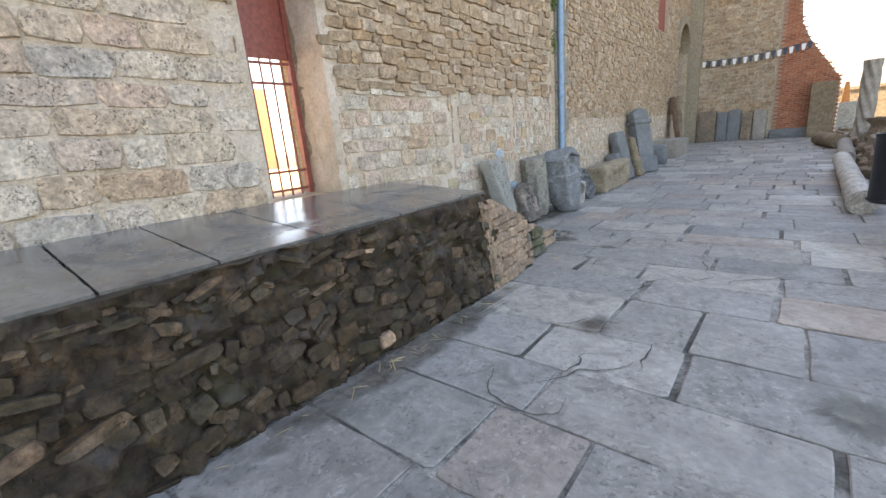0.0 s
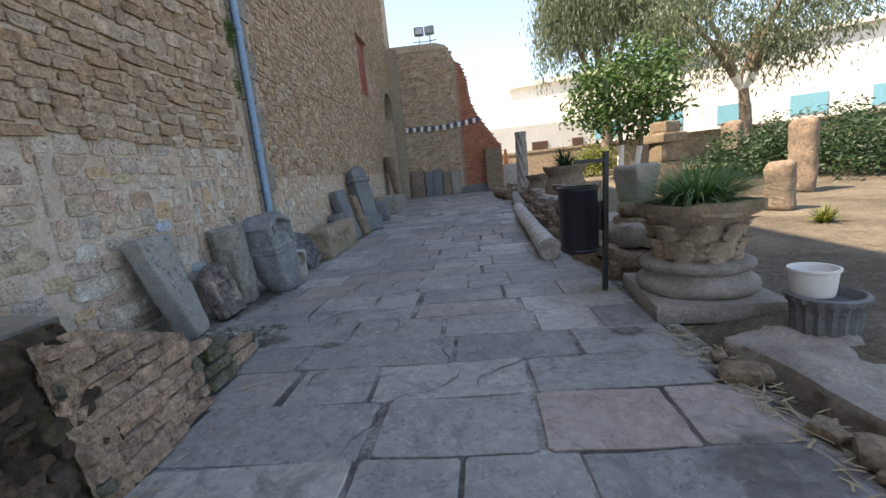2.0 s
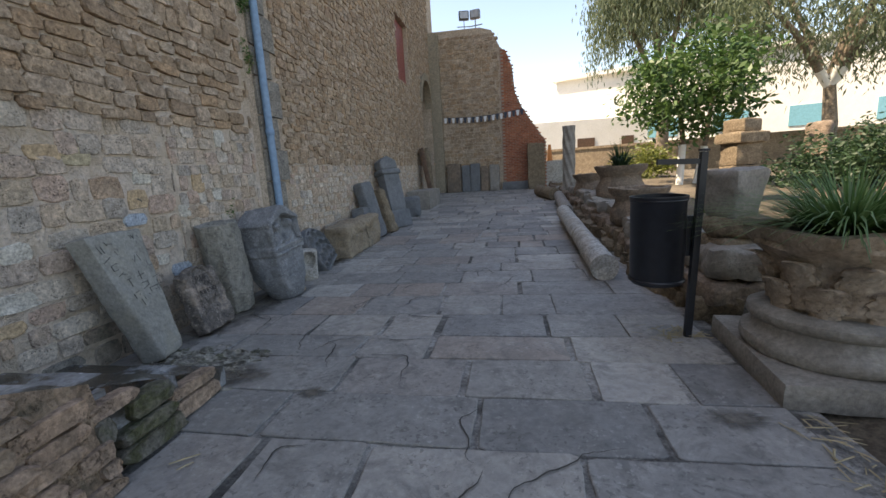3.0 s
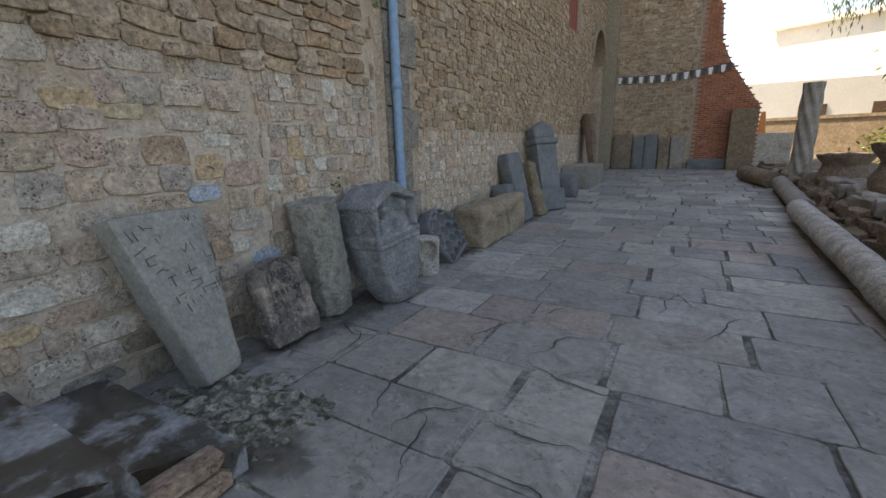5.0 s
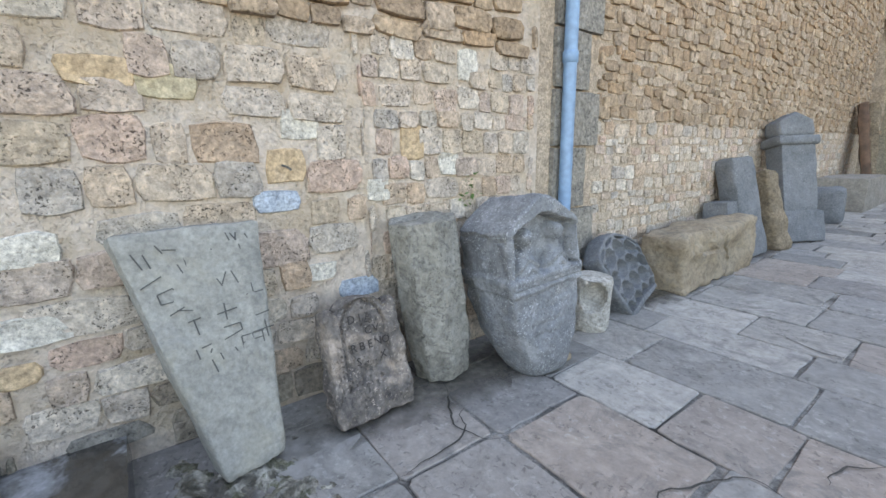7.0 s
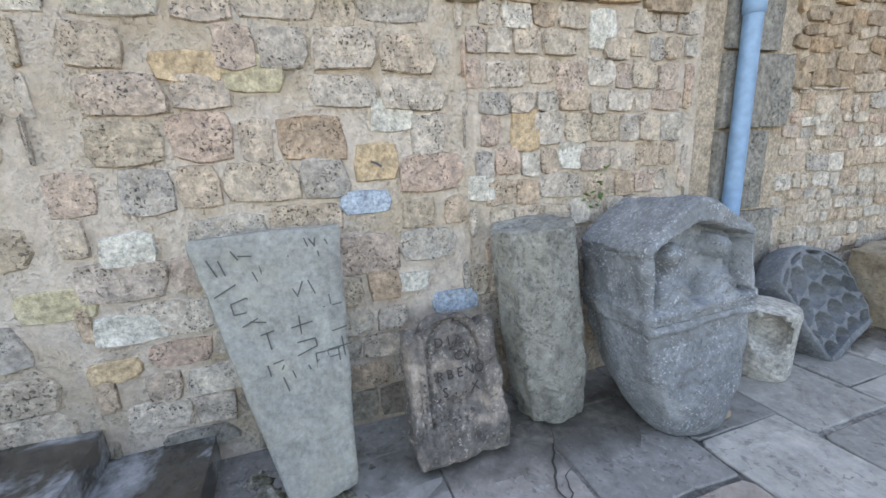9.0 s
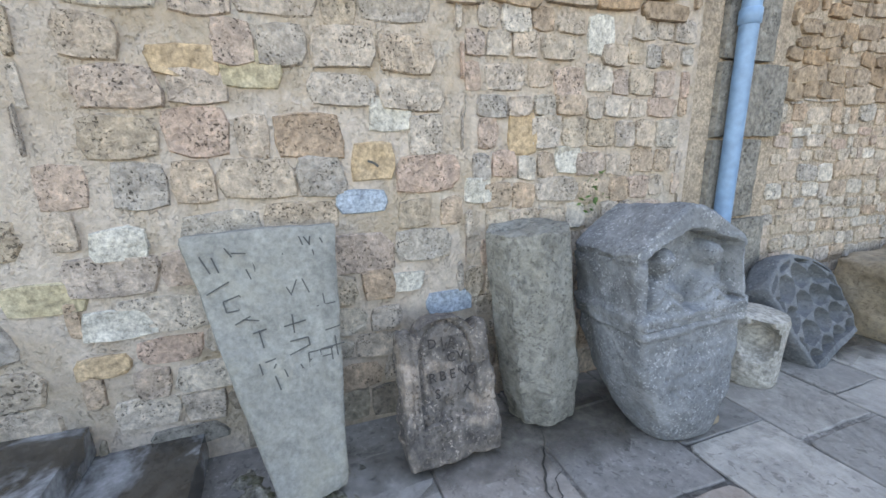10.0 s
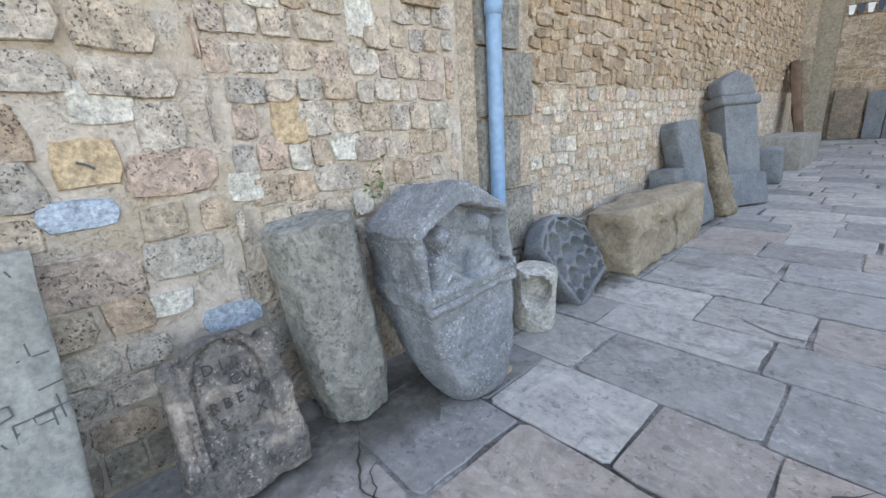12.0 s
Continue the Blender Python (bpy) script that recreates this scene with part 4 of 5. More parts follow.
def scale_stone():
    def relief(y, z):
        v = z / 0.185
        row = math.floor(v)
        u = (y / 0.205 + (0.5 if row % 2 else 0)) % 1 - 0.5
        w = v - row - 0.42
        d = 1 - abs(u / 0.49) ** 1.6 - abs(w / 0.56) ** 1.6
        return 0.11 * d ** 0.5 if d > 0 and abs(y) < 0.35 and 0.07 < z < 0.77 else 0.0
    def broken(p):
        side = max(0.0, p.y) / 0.38
        top = 1 - 0.36 * side ** 1.5 - 0.12 * max(0.0, -p.y - 0.15) / 0.23 + 0.05 * noise.noise(Vector((p.y * 6, 2.0, 0)))
        return Vector((p.x, p.y * (1 - 0.16 * (1 - min(1.0, p.z / 0.4))), p.z * top))
    v, f = block((0.2, 0.78, 0.82), (5, 70, 76), 0.03, 0.012, 7, 7, broken, relief)
    thing("scale_pattern_stone", mesh("scale_pattern_stone", v, f, "dark_stone", True), pose(0.46, 8.86, 0.03, 18, -24, 2),
          "dark stone fragment carved with rows of scale-shaped hollows", "carved stone")


def yellow_block():
    def crack(y, z):
        return 0.07 if abs(y - 0.14 - 0.10 * math.sin(z * 9)) < 0.022 else (0.04 if z > 0.4 and y < -0.1 and noise.noise(Vector((y * 4, z * 4, 1))) > 0 else 0.0)
    v, f = block((0.56, 1.84, 0.66), (10, 72, 22), 0.05, 0.05, 3.2, 8, None, crack, coarse=0.05)
    thing("ashlar_block", mesh("ashlar_block", v, f, "yellow_stone", True), pose(0.40, 10.33, 0.03, 1.6, 0, -2), "long yellowish cracked building block lying by the wall", "stone block")


def far_row():
    z = ground_z(11.5)
    v, f = block((0.42, 0.45, 0.82), (6, 6, 9), 0.02, 0.01, 4, 11, lambda p: Vector((p.x * (1 - 0.35 * p.z), p.y * (1 - 0.3 * p.z), p.z)))
    thing("wedge_block", mesh("wedge_block", v, f, "dark_stone", True), pose(0.30, 11.3, z - 0.02, 0, -6), "grey wedge-shaped stone block", "stone block")
    z = ground_z(12.1)
    v, f = block((0.28, 0.5, 1.42), (5, 8, 18), 0.05, 0.02, 4, 12)
    thing("standing_slab", mesh("standing_slab", v, f, "dark_stone", True), pose(0.50, 11.75, z - 0.02, 3, -14, -12), "tall grey stone slab leaning on the wall", "stone slab")
    v, f = block((0.3, 0.36, 1.2), (5, 6, 14), 0.07, 0.05, 4, 13, lambda p: Vector((p.x, p.y * (1 - 0.25 * p.z), p.z)))
    thing("rough_slab", mesh("rough_slab", v, f, "brown_slab", True), pose(0.62, 12.4, ground_z(12.5) - 0.02, 0, -16, -15), "brown rough broken slab", "stone slab")
    st = thing("stele", None, pose(0.66, 13.15, ground_z(13.1) - 0.02, 0, -13, -32), "tall dark grey altar-shaped stele with mouldings", "stele")
    part("foot", mesh("foot", *block((0.38, 0.72, 0.5), (6, 14, 9), 0.04, 0.015, 4, 14), "dark_stone", True), st)
    part("shaft", mesh("shaft", *block((0.32, 0.58, 1.06), (6, 14, 22), 0.03, 0.014, 4, 15), "dark_stone", True), st, pose(0, 0, 0.48))
    part("moulding", mesh("moulding", *block((0.40, 0.70, 0.16), (6, 14, 5), 0.05, 0.014, 4, 16), "dark_stone", True), st, pose(0, 0, 1.52))
    part("crown", mesh("crown", *block((0.32, 0.60, 0.40), (6, 16, 8), 0.06, 0.015, 4, 17, lambda p: Vector((p.x, p.y, p.z if p.z < 0.18 else 0.18 + (p.z - 0.18) * (1 - 0.7 * abs(p.y) / 0.3)))), "dark_stone", True), st, pose(0, 0, 1.66))
    v, f = block((0.55, 0.6, 0.66), (6, 6, 7), 0.1, 0.05, 3, 15)
    thing("rough_block", mesh("rough_block", v, f, "dark_stone", True), pose(0.55, 15.2, ground_z(15) - 0.02, 0, 0, 10), "rough grey stone block", "stone block")
    gz = ground_z(16.6)
    tv, tf = join(block((0.85, 1.9, 0.72), (8, 8, 6), 0.04, 0.015, 4, 16))
    thing("stone_trough", mesh("stone_trough", tv, tf, "base_stone", True), pose(0.5, 17.5, gz - 0.03, 0, 0, -2), "squared grey stone trough beside the wall", "trough")
    for y, lean, tilt, col in ((18.9, -9, -6, "dark_wood"), (19.15, -5, -14, "brown_slab")):
        v, f = block((0.2, 0.42, 2.3), (3, 6, 20), 0.05, 0.03, 3, int(y * 10), coarse=0.04)
        thing("leaning_slab", mesh("leaning_slab", v, f, col, True), pose(0.55, y, ground_z(y) - 0.02, tilt, lean, 10), "tall brown weathered slab leaning in the corner", "slab", "slabs in the corner")
    for i, (x, h, w, col) in enumerate(((0.95, 1.45, 0.7, "terracotta"), (1.55, 1.35, 0.42, "dark_stone"), (2.02, 1.4, 0.5, "dark_stone"), (2.5, 1.25, 0.42, "terracotta"), (2.98, 1.3, 0.5, "base_stone"))):
        v, f = block((0.22, w, h), (3, 6, 10), 0.05, 0.02, 3, 60 + i)
        thing("upright_slab", mesh("upright_slab", v, f, col, True), pose(x, EY - 0.3, ground_z(22.9) - 0.01, 0, -5, -90), "dark upright slab standing against the end wall", "stone slab", "slabs at the end wall")
    v, f = block((0.3, 1.5, 0.42), (3, 12, 4), 0.06, 0.03, 3, 68)
    thing("low_block", mesh("low_block", v, f, "dark_stone", True), pose(4.1, EY - 0.25, ground_z(22.9) - 0.02, 0, 0, -90), "low dark stone block at the foot of the brick buttress", "stone block")


# bunting across the lane
def bunting():
    ob = thing("bunting", None, pose(0.56, EY - 0.12, 4.2), "string of dark and white triangular pennants", "bunting")
    pts = [(3.95 * t, 0.0, 0.16 * t - 0.13 * math.sin(math.pi * t)) for t in [i / 20 for i in range(21)]]
    part("cord", mesh("cord", *tube(pts, 0.012, 5), "cloth_dark"), ob)
    for i in range(20):
        x, y, z = pts[i]
        d, _ = box(0, 0.16, -0.004, 0.004, -0.26, 0)
        d = [(x + (px if pz > -0.1 else 0.03 + px * 0.6), y + py, z + pz) for px, py, pz in d]
        part("pennant", mesh("pennant", d, _, "cloth_dark" if i % 2 else "cloth_white"), ob)


# floodlights on the end wall
def floodlights():
    for x, col, a in ((1.75, "lamp_black", 10), (2.3, "metal_grey", -15)):
        ob = thing("floodlight", None, pose(x, EY + 0.3, 8.3, 0, 0, a), "square floodlight on a bracket on top of the wall", "floodlight", "floodlights")
        part("bracket", mesh("bracket", *join(box(-0.02, 0.02, -0.02, 0.02, -0.2, 0.4), box(-0.35, 0.35, -0.02, 0.02, 0.1, 0.14)), "metal_grey"), ob)
        part("housing", mesh("housing", *block((0.5, 0.22, 0.42), (4, 3, 4), 0.04, 0, 1, 0), col, True), ob, pose(0, 0, 0.4))
        part("lens", mesh("lens", *box(-0.19, 0.19, -0.135, -0.12, 0.46, 0.76), "glass_lamp"), ob)


# ---- the garden side ----
def capital_planter():
    ob = thing("capital_planter", None, site(5.83, 4.2, 0), "carved stone capital used as planter on a moulded column base", "planter")
    part("plinth", mesh("plinth", *block((1.0, 1.12, 0.17), (10, 10, 3), 0.025, 0.015, 4, 20), "base_stone", True), ob, pose(0, 0, -0.02, 0, 0, -8))
    prof = [(0.50, 0.14), (0.55, 0.16), (0.565, 0.20), (0.55, 0.245), (0.50, 0.265), (0.485, 0.29), (0.475, 0.325), (0.50, 0.34), (0.52, 0.365), (0.515, 0.40), (0.47, 0.425), (0.42, 0.43)]
    part("base", mesh("base", *lathe([(r * 0.88, z) for r, z in prof], 56, 0.012, 1), "base_stone", True), ob)
    prof = [(0.31, 0.39), (0.31, 0.45), (0.31, 0.5), (0.31, 0.55), (0.315, 0.60), (0.32, 0.63), (0.33, 0.7), (0.355, 0.76), (0.43, 0.82), (0.47, 0.85), (0.485, 0.865), (0.49, 0.93), (0.41, 0.935), (0.38, 0.84)]
    def leaf(p, a, i):
        k = 1.0
        if i < 9:
            up = i > 4
            k += (0.10 * abs(math.cos(4 * a + (math.pi / 2 if up else 0))) ** 0.6 - 0.05) * 0.35
        else:
            q = 1 / (abs(math.cos(a)) ** 5 + abs(math.sin(a)) ** 5) ** 0.2
            k *= 0.86 * q
        return Vector((p.x * k, p.y * k, p.z))
    part("capital", mesh("capital", *lathe(prof, 128, 0.022, 2, True, leaf), "capital_stone", True), ob, None, "acanthus leaf capital")
    # lobed leaves curl outwards in two rings, with a raised rib and scalloped rims
    def acanthus(height, half, curl):
        V, nu, nv = [], 12, 16
        for j in range(nv + 1):
            t = j / nv
            w = half * (0.55 + 0.6 * math.sin(math.pi * min(1.0, t * 0.85 + 0.1))) * (1 - 0.75 * max(0.0, t - 0.7) / 0.3)
            w *= 1 + 0.16 * math.cos(t * 26)
            bend = curl * t ** 2.4
            for i in range(nu + 1):
                u = 2 * i / nu - 1
                vein = 0.010 * math.cos((t * 3.0 - abs(u) * 1.3) * 9) * abs(u)
                V.append((bend + 0.035 * (1 - u * u) + vein, u * w, height * (t - 0.18 * max(0.0, t - 0.78) / 0.22)))
        n = nu + 1
        k = len(V)
        V += [(x - 0.04, y * 0.9, z) for x, y, z in V]
        F = []
        for j in range(nv):
            for i in range(nu):
                a = j * n + i
                F += [(a, a + 1, a + n + 1, a + n), (k + a + n, k + a + n + 1, k + a + 1, k + a)]
        rim = [i for i in range(n)] + [j * n + nu for j in range(1, nv + 1)] + [nv * n + i for i in range(nu - 1, -1, -1)] + [j * n for j in range(nv - 1, 0, -1)]
        F += [(a, k + a, k + b, b) for a, b in zip(rim, rim[1:] + rim[:1])]
        return V, F
    low_leaf, high_leaf = mesh("leaf", *acanthus(0.25, 0.088, 0.10), "capital_stone", True), mesh("leaf", *acanthus(0.37, 0.085, 0.15), "capital_stone", True)
    for i in range(8):
        part("leaf", low_leaf, ob, pose(0, 0, 0.42, 0, 0, 45 * i) @ Matrix.Translation((0.33, 0, 0)))
        part("leaf", high_leaf, ob, pose(0, 0, 0.46, 0, 0, 45 * i + 22.5) @ Matrix.Translation((0.315, 0, 0)))
    part("soil", mesh("soil", *lathe([(0.38, 0.8), (0.38, 0.88), (0.2, 0.90)], 20, 0.01), "earth", True), ob)
    spiky("grass_plant", site(5.85, 4.2, 0.86), 950, 1.0, 0.36, "leaf_grass", "green strap-leaved plant growing in the stone capital", 0.009)


def spiky(name, m, count, length, height, mat, label, width=0.013):
    rng = random.Random(count + int(length * 100))
    V, F = [], []
    for i in range(count):
        a, t = rng.uniform(0, 6.28), rng.uniform(0.3, 1.0)
        r0 = rng.uniform(0, 0.16) * length
        ln, hh = length * rng.uniform(0.6, 1.1), height * rng.uniform(0.55, 1.2)
        d, s = Vector((math.cos(a), math.sin(a), 0)), Vector((-math.sin(a), math.cos(a), 0)) * width
        o = len(V)
        for k in range(5):
            u = k / 4
            p = d * (r0 + ln * t * u) + Vector((0, 0, hh * (1.6 * u - 1.35 * t * u * u)))
            w = 1 - u * 0.9
            V += [p - s * w, p + s * w]
        F += [(o + 2 * k, o + 2 * k + 1, o + 2 * k + 3, o + 2 * k + 2) for k in range(4)]
    return thing(name, mesh(name, V, F, mat, True), m, label, "plant")


def litter_bin():
    ob = thing("litter_bin", None, site(4.96, 4.78, 0.44) @ Matrix.Diagonal((1.1, 1.1, 1.03, 1)), "dark blue metal litter bin hung on a post", "litter bin")
    drum_part = part("drum", mesh("drum", *lathe([(0.165, 0), (0.175, 0.02), (0.178, 0.63), (0.186, 0.64), (0.186, 0.66), (0.172, 0.66), (0.168, 0.05)], 36, 0.003), "black_paint", True), ob)
    for z in (0.03, 0.63):
        part("band", mesh("band", *lathe([(0.178, z - 0.012), (0.184, z - 0.006), (0.184, z + 0.006), (0.178, z + 0.012)], 36, 0, 0, False), "black_paint", True), drum_part)
    part("bracket", mesh("bracket", *box(0.15, 0.25, -0.02, 0.02, 0.2, 0.5), "black_paint"), ob)
    po = thing("bin_post", None, site(5.19, 4.72, 0, 0, 2, 0), "black square metal post with a side arm", "post")
    part("post", mesh("post", *block((0.05, 0.05, 1.45), (2, 2, 10), 0.006, 0.001, 4, 3), "black_paint", True), po, pose(0, 0, -0.02))
    part("arm", mesh("arm", *box(-0.32, -0.025, -0.015, 0.015, 1.34, 1.38), "black_paint"), po)
    part("cap", mesh("cap", *block((0.06, 0.06, 0.02), (2, 2, 2), 0.005, 0, 4, 3), "black_paint"), po, pose(0, 0, 1.43))


def fallen_column():
    ob = thing("fallen_column", None, site(4.98, 6.42, 0.155, -88, 0, -3.2), "pale fallen column with a fluted end lying along the path", "column")
    prof = []
    for i in range(60):
        z = i * 0.08
        r0 = 0.15 + (0.012 * math.cos(i * math.pi) if z < 1.0 else 0)
        prof.append((r0, z))
    part("shaft", mesh("shaft", *lathe(prof, 28, 0.008, 4), "marble", True), ob)
    thing("column_piece", mesh("column_piece", *lathe([(0.14, 0), (0.15, 0.03), (0.15, 3.1), (0.14, 3.13)], 24, 0.02, 6), "base_stone", True), site(5.35, 11.35, lane_z(5.3, 12.5) + 0.13, -87.5, 0, -5), "grey weathered column piece lying by the path", "column", "column pieces")
    thing("column_piece", mesh("column_piece", *lathe([(0.18, 0), (0.2, 0.03), (0.2, 1.5), (0.18, 1.53)], 24, 0.02, 7), "brown_slab", True), site(5.55, 14.9, lane_z(5.5, 15.4) + 0.17, -88, 0, 12), "short brown column piece lying on the paving", "column", "column pieces")
    def twist(p, a, i):
        k = 1 + 0.13 * math.cos(6 * a + i * 0.62)
        return Vector((p.x * k, p.y * k, p.z))
    thing("twisted_column", mesh("twisted_column", *lathe([(0.17, i * 0.055) for i in range(42)], 48, 0.004, 1, True, twist), "base_stone", True), site(5.95, 14.6, lane_z(5.95, 14.6) - 0.03), "upright spirally fluted column shaft", "column")


def rubble_things():
    rng = random.Random(77)
    # low dry rubble edging along the garden
    k = 0
    for y in [5.3 + 0.42 * i for i in range(32)]:
        for lay in range(3 if y < 14 else 2):
            x = 5.55 + 0.028 * (y - 5) + rng.uniform(-0.05, 0.1)
            w, d, h = rng.uniform(0.35, 0.5), rng.uniform(0.4, 0.6), rng.uniform(0.16, 0.24)
            v, f = block((w, d, h), (7, 7, 5), 0.03, 0.06, 5, 100 + k, coarse=0.03)
            thing("edging_stone", mesh("edging_stone", v, f, ("brown_slab", "terracotta", "base_stone")[k % 3], True),
                  site(x + 0.12 * lay, y, garden_z(5.5, y) + 0.0 + 0.19 * lay, 0, 0, rng.uniform(-20, 20)), "rough brown stone in the low garden edging", "stone", "garden edging stones")
            k += 1
    # stacked stones with a broken capital on top
    st = [(0.56, 0.5, 0.26), (0.52, 0.5, 0.24), (0.44, 0.42, 0.2), (0.42, 0.42, 0.2)]
    z = 0.0
    for i, (a, b, h) in enumerate(st):
        v, f = block((a, b, h), (7, 7, 4), 0.08, 0.03, 4, 200 + i)
        thing("stacked_stone", mesh("stacked_stone", v, f, "brown_slab" if i > 1 else "base_stone", True), site(5.88, 5.55, z, 0, 0, rng.uniform(-25, 25)), "weathered brown stone in a stack", "stone", "stacked stones")
        z += h - 0.015
    def cap(p):
        k = 0.72 + 0.55 * p.z
        return Vector((p.x * k, p.y * k, p.z))
    v, f = block((0.42, 0.42, 0.44), (10, 10, 10), 0.04, 0.03, 4, 210, cap)
    thing("broken_capital", mesh("broken_capital", v, f, "base_stone", True), site(5.88, 5.55, z - 0.02, 0, 0, 25), "broken grey stone capital on a stack", "capital")
    # square pillar of blocks
    px, py = 9.4, 12.1
    pil = [(0.62, 0.85), (0.6, 0.5), (0.78, 0.26), (0.55, 0.3)]
    z = garden_z(px, py)
    for i, (w, h) in enumerate(pil):
        v, f = block((w, w, h), (6, 6, 6), 0.05, 0.025, 4, 220 + i)
        thing("pillar_block", mesh("pillar_block", v, f, "brown_slab", True), site(px, py, z - 0.02, 0, 0, 8 * i), "yellowish block of a stacked stone pillar", "stone block", "pillar blocks")
        z += h - 0.01
    for x, y, w, h in ((13.0, 15.0, 0.6, 1.75), (11.2, 9.8, 0.5, 1.6), (9.4, 8.0, 0.45, 0.9)):
        v, f = block((0.3, w, h), (5, 8, 14), 0.12, 0.03, 4, int(x * 10))
        thing("gravestone", mesh("gravestone", v, f, "terracotta", True), site(x, y, garden_z(x, y) - 0.03, 0, 0, 215), "upright round-topped brown grave stone in the garden", "gravestone", "garden gravestones")
    # slab kerb along the near garden edge
    for i, (y, d) in enumerate(((2.75, 1.2), (1.55, 1.1), (0.4, 1.1), (-0.8, 1.2))):
        v, f = block((0.75, d, 0.17), (16, 20, 5), 0.03, 0.05, 5, 240 + i, coarse=0.05)
        thing("kerb_slab", mesh("kerb_slab", v, f, "base_stone", True), site(5.9, y - 0.05, -0.09, 0, 0, 4), "broken grey slab lying along the garden edge", "stone slab", "kerb slabs")
    for i in range(14):
        y = rng.uniform(1.2, 3.5)
        s = rng.uniform(0.06, 0.16)
        v, f = block((s, s * 1.3, s * 0.6), (4, 4, 3), s * 0.2, s * 0.15, 9, 260 + i)
        thing("loose_stone", mesh("loose_stone", v, f, "brown_slab", True), site(5.36 + rng.uniform(-0.08, 0.12), y, 0, 0, 0, rng.uniform(0, 180)), "small loose brown stone at the paving edge", "stone", "loose stones")
    # carved basin with a white tub on it
    def gad(p, a, i):
        k = 1 + (0.05 * math.cos(18 * a) if i < 6 else 0)
        return Vector((p.x * k, p.y * k, p.z))
    gz = garden_z(6.75, 3.5)
    thing("carved_basin", mesh("carved_basin", *lathe([(0.27, 0), (0.30, 0.08), (0.31, 0.2), (0.32, 0.28), (0.34, 0.31), (0.37, 0.33), (0.38, 0.37), (0.33, 0.38), (0.3, 0.3)], 72, 0.004, 1, True, gad), "dark_stone", True), site(6.17, 3.22, 0.0) @ Matrix.Diagonal((0.6, 0.6, 0.88, 1)), "dark gadrooned stone basin", "basin")
    thing("white_tub", mesh("white_tub", *lathe([(0.17, 0), (0.18, 0.02), (0.2, 0.22), (0.215, 0.23), (0.215, 0.25), (0.195, 0.25), (0.18, 0.05)], 36), "white_plastic", True), site(6.1, 3.25, 0.32) @ Matrix.Diagonal((0.68, 0.68, 0.76, 1)), "white plastic tub standing on the basin", "tub")
    # stone pots
    for x, y, r, h in ((5.95, 8.3, 0.42, 0.62), (6.4, 10.9, 0.5, 0.8), (6.1, 12.6, 0.36, 0.6)):
        gz = garden_z(x, y) - 0.02
        prof = [(r * 0.75, 0), (r * 0.95, h * 0.15), (r, h * 0.4), (r * 0.82, h * 0.62), (r * 0.8, h * 0.72), (r * 1.05, h * 0.9), (r * 1.08, h), (r * 0.9, h), (r * 0.85, h * 0.8)]
        thing("stone_pot", mesh("stone_pot", *lathe(prof, 36, 0.03, x), "terracotta", True), site(x, y, gz + 0.33), "brown weathered stone pot in the garden edging", "pot", "garden pots")
        v, f = block((r * 2.1, r * 2.1, 0.37), (6, 6, 4), 0.06, 0.03, 4, int(y * 9))
        thing("pot_base", mesh("pot_base", v, f, "brown_slab", True), site(x, y, gz - 0.02), "rough stone base under a pot", "stone block", "pot bases")
    spiky("spiky_plant", site(6.4, 10.9, garden_z(6.4, 10.9) + 1.02), 130, 0.6, 0.5, "leaf_dark", "dark green spiky plant in a stone pot", 0.02)
    spiky("spiky_plant", site(8.0, 10.6, garden_z(8, 10.6)), 120, 0.5, 0.55, "leaf_yellow", "pale green spiky plant in the bed", 0.02)
    spiky("bed_plant", site(9.0, 6.6, garden_z(9, 6.6)), 90, 0.35, 0.25, "leaf_yellow", "small yellow-green plant in the earth", 0.02)


# ---- trees and shrubs ----
def leaves(rng, centres, per, spread, size, droop=0.0, aspect=2.4):
    V, F = [], []
    for c in centres:
        for _ in range(per):
            p = Vector(c) + Vector((rng.gauss(0, spread), rng.gauss(0, spread), rng.gauss(0, spread * 0.8)))
            d = Vector((rng.uniform(-1, 1), rng.uniform(-1, 1), rng.uniform(-0.7, 0.5) - droop)).normalized()
            s = d.cross(Vector((rng.uniform(-1, 1), rng.uniform(-1, 1), rng.uniform(-1, 1)))).normalized()
            ln = size * rng.uniform(0.6, 1.3)
            o = len(V)
            V += [p, p + d * ln * 0.45 + s * ln / aspect * 0.5, p + d * ln, p + d * ln * 0.45 - s * ln / aspect * 0.5]
            F.append((o, o + 1, o + 2, o + 3))
    return V, F


def tree(x, y, stems, crown, mats, label, rng, per, spread, size, droop, white=0.0):
    """stems: lists of points; crown: list of clump centres, relative to the foot."""
    z = garden_z(x, y) - 0.05
    ob = thing("tree", None, site(x, y, z), label, "tree")
    for pts, r0 in stems:
        n = len(pts)
        part("trunk", mesh("trunk", *tube(pts, [r0 * (1 - 0.6 * i / (n - 1)) for i in range(n)], 10), mats[0], True), ob)
        if white:
            w = [Vector(pts[0]), Vector(pts[0]).lerp(Vector(pts[1]), white)]
            part("lime_coat", mesh("lime_coat", *tube([w[0], w[0].lerp(w[1], 0.5), w[1]], [r0 * 1.06] * 3, 10), "lime_white", True), ob, None, "limewashed trunk foot")
    part("crown", mesh("crown", *leaves(rng, crown, per, spread, size, droop, 4.5 if droop > 0.5 else 2.4), mats[1]), ob)


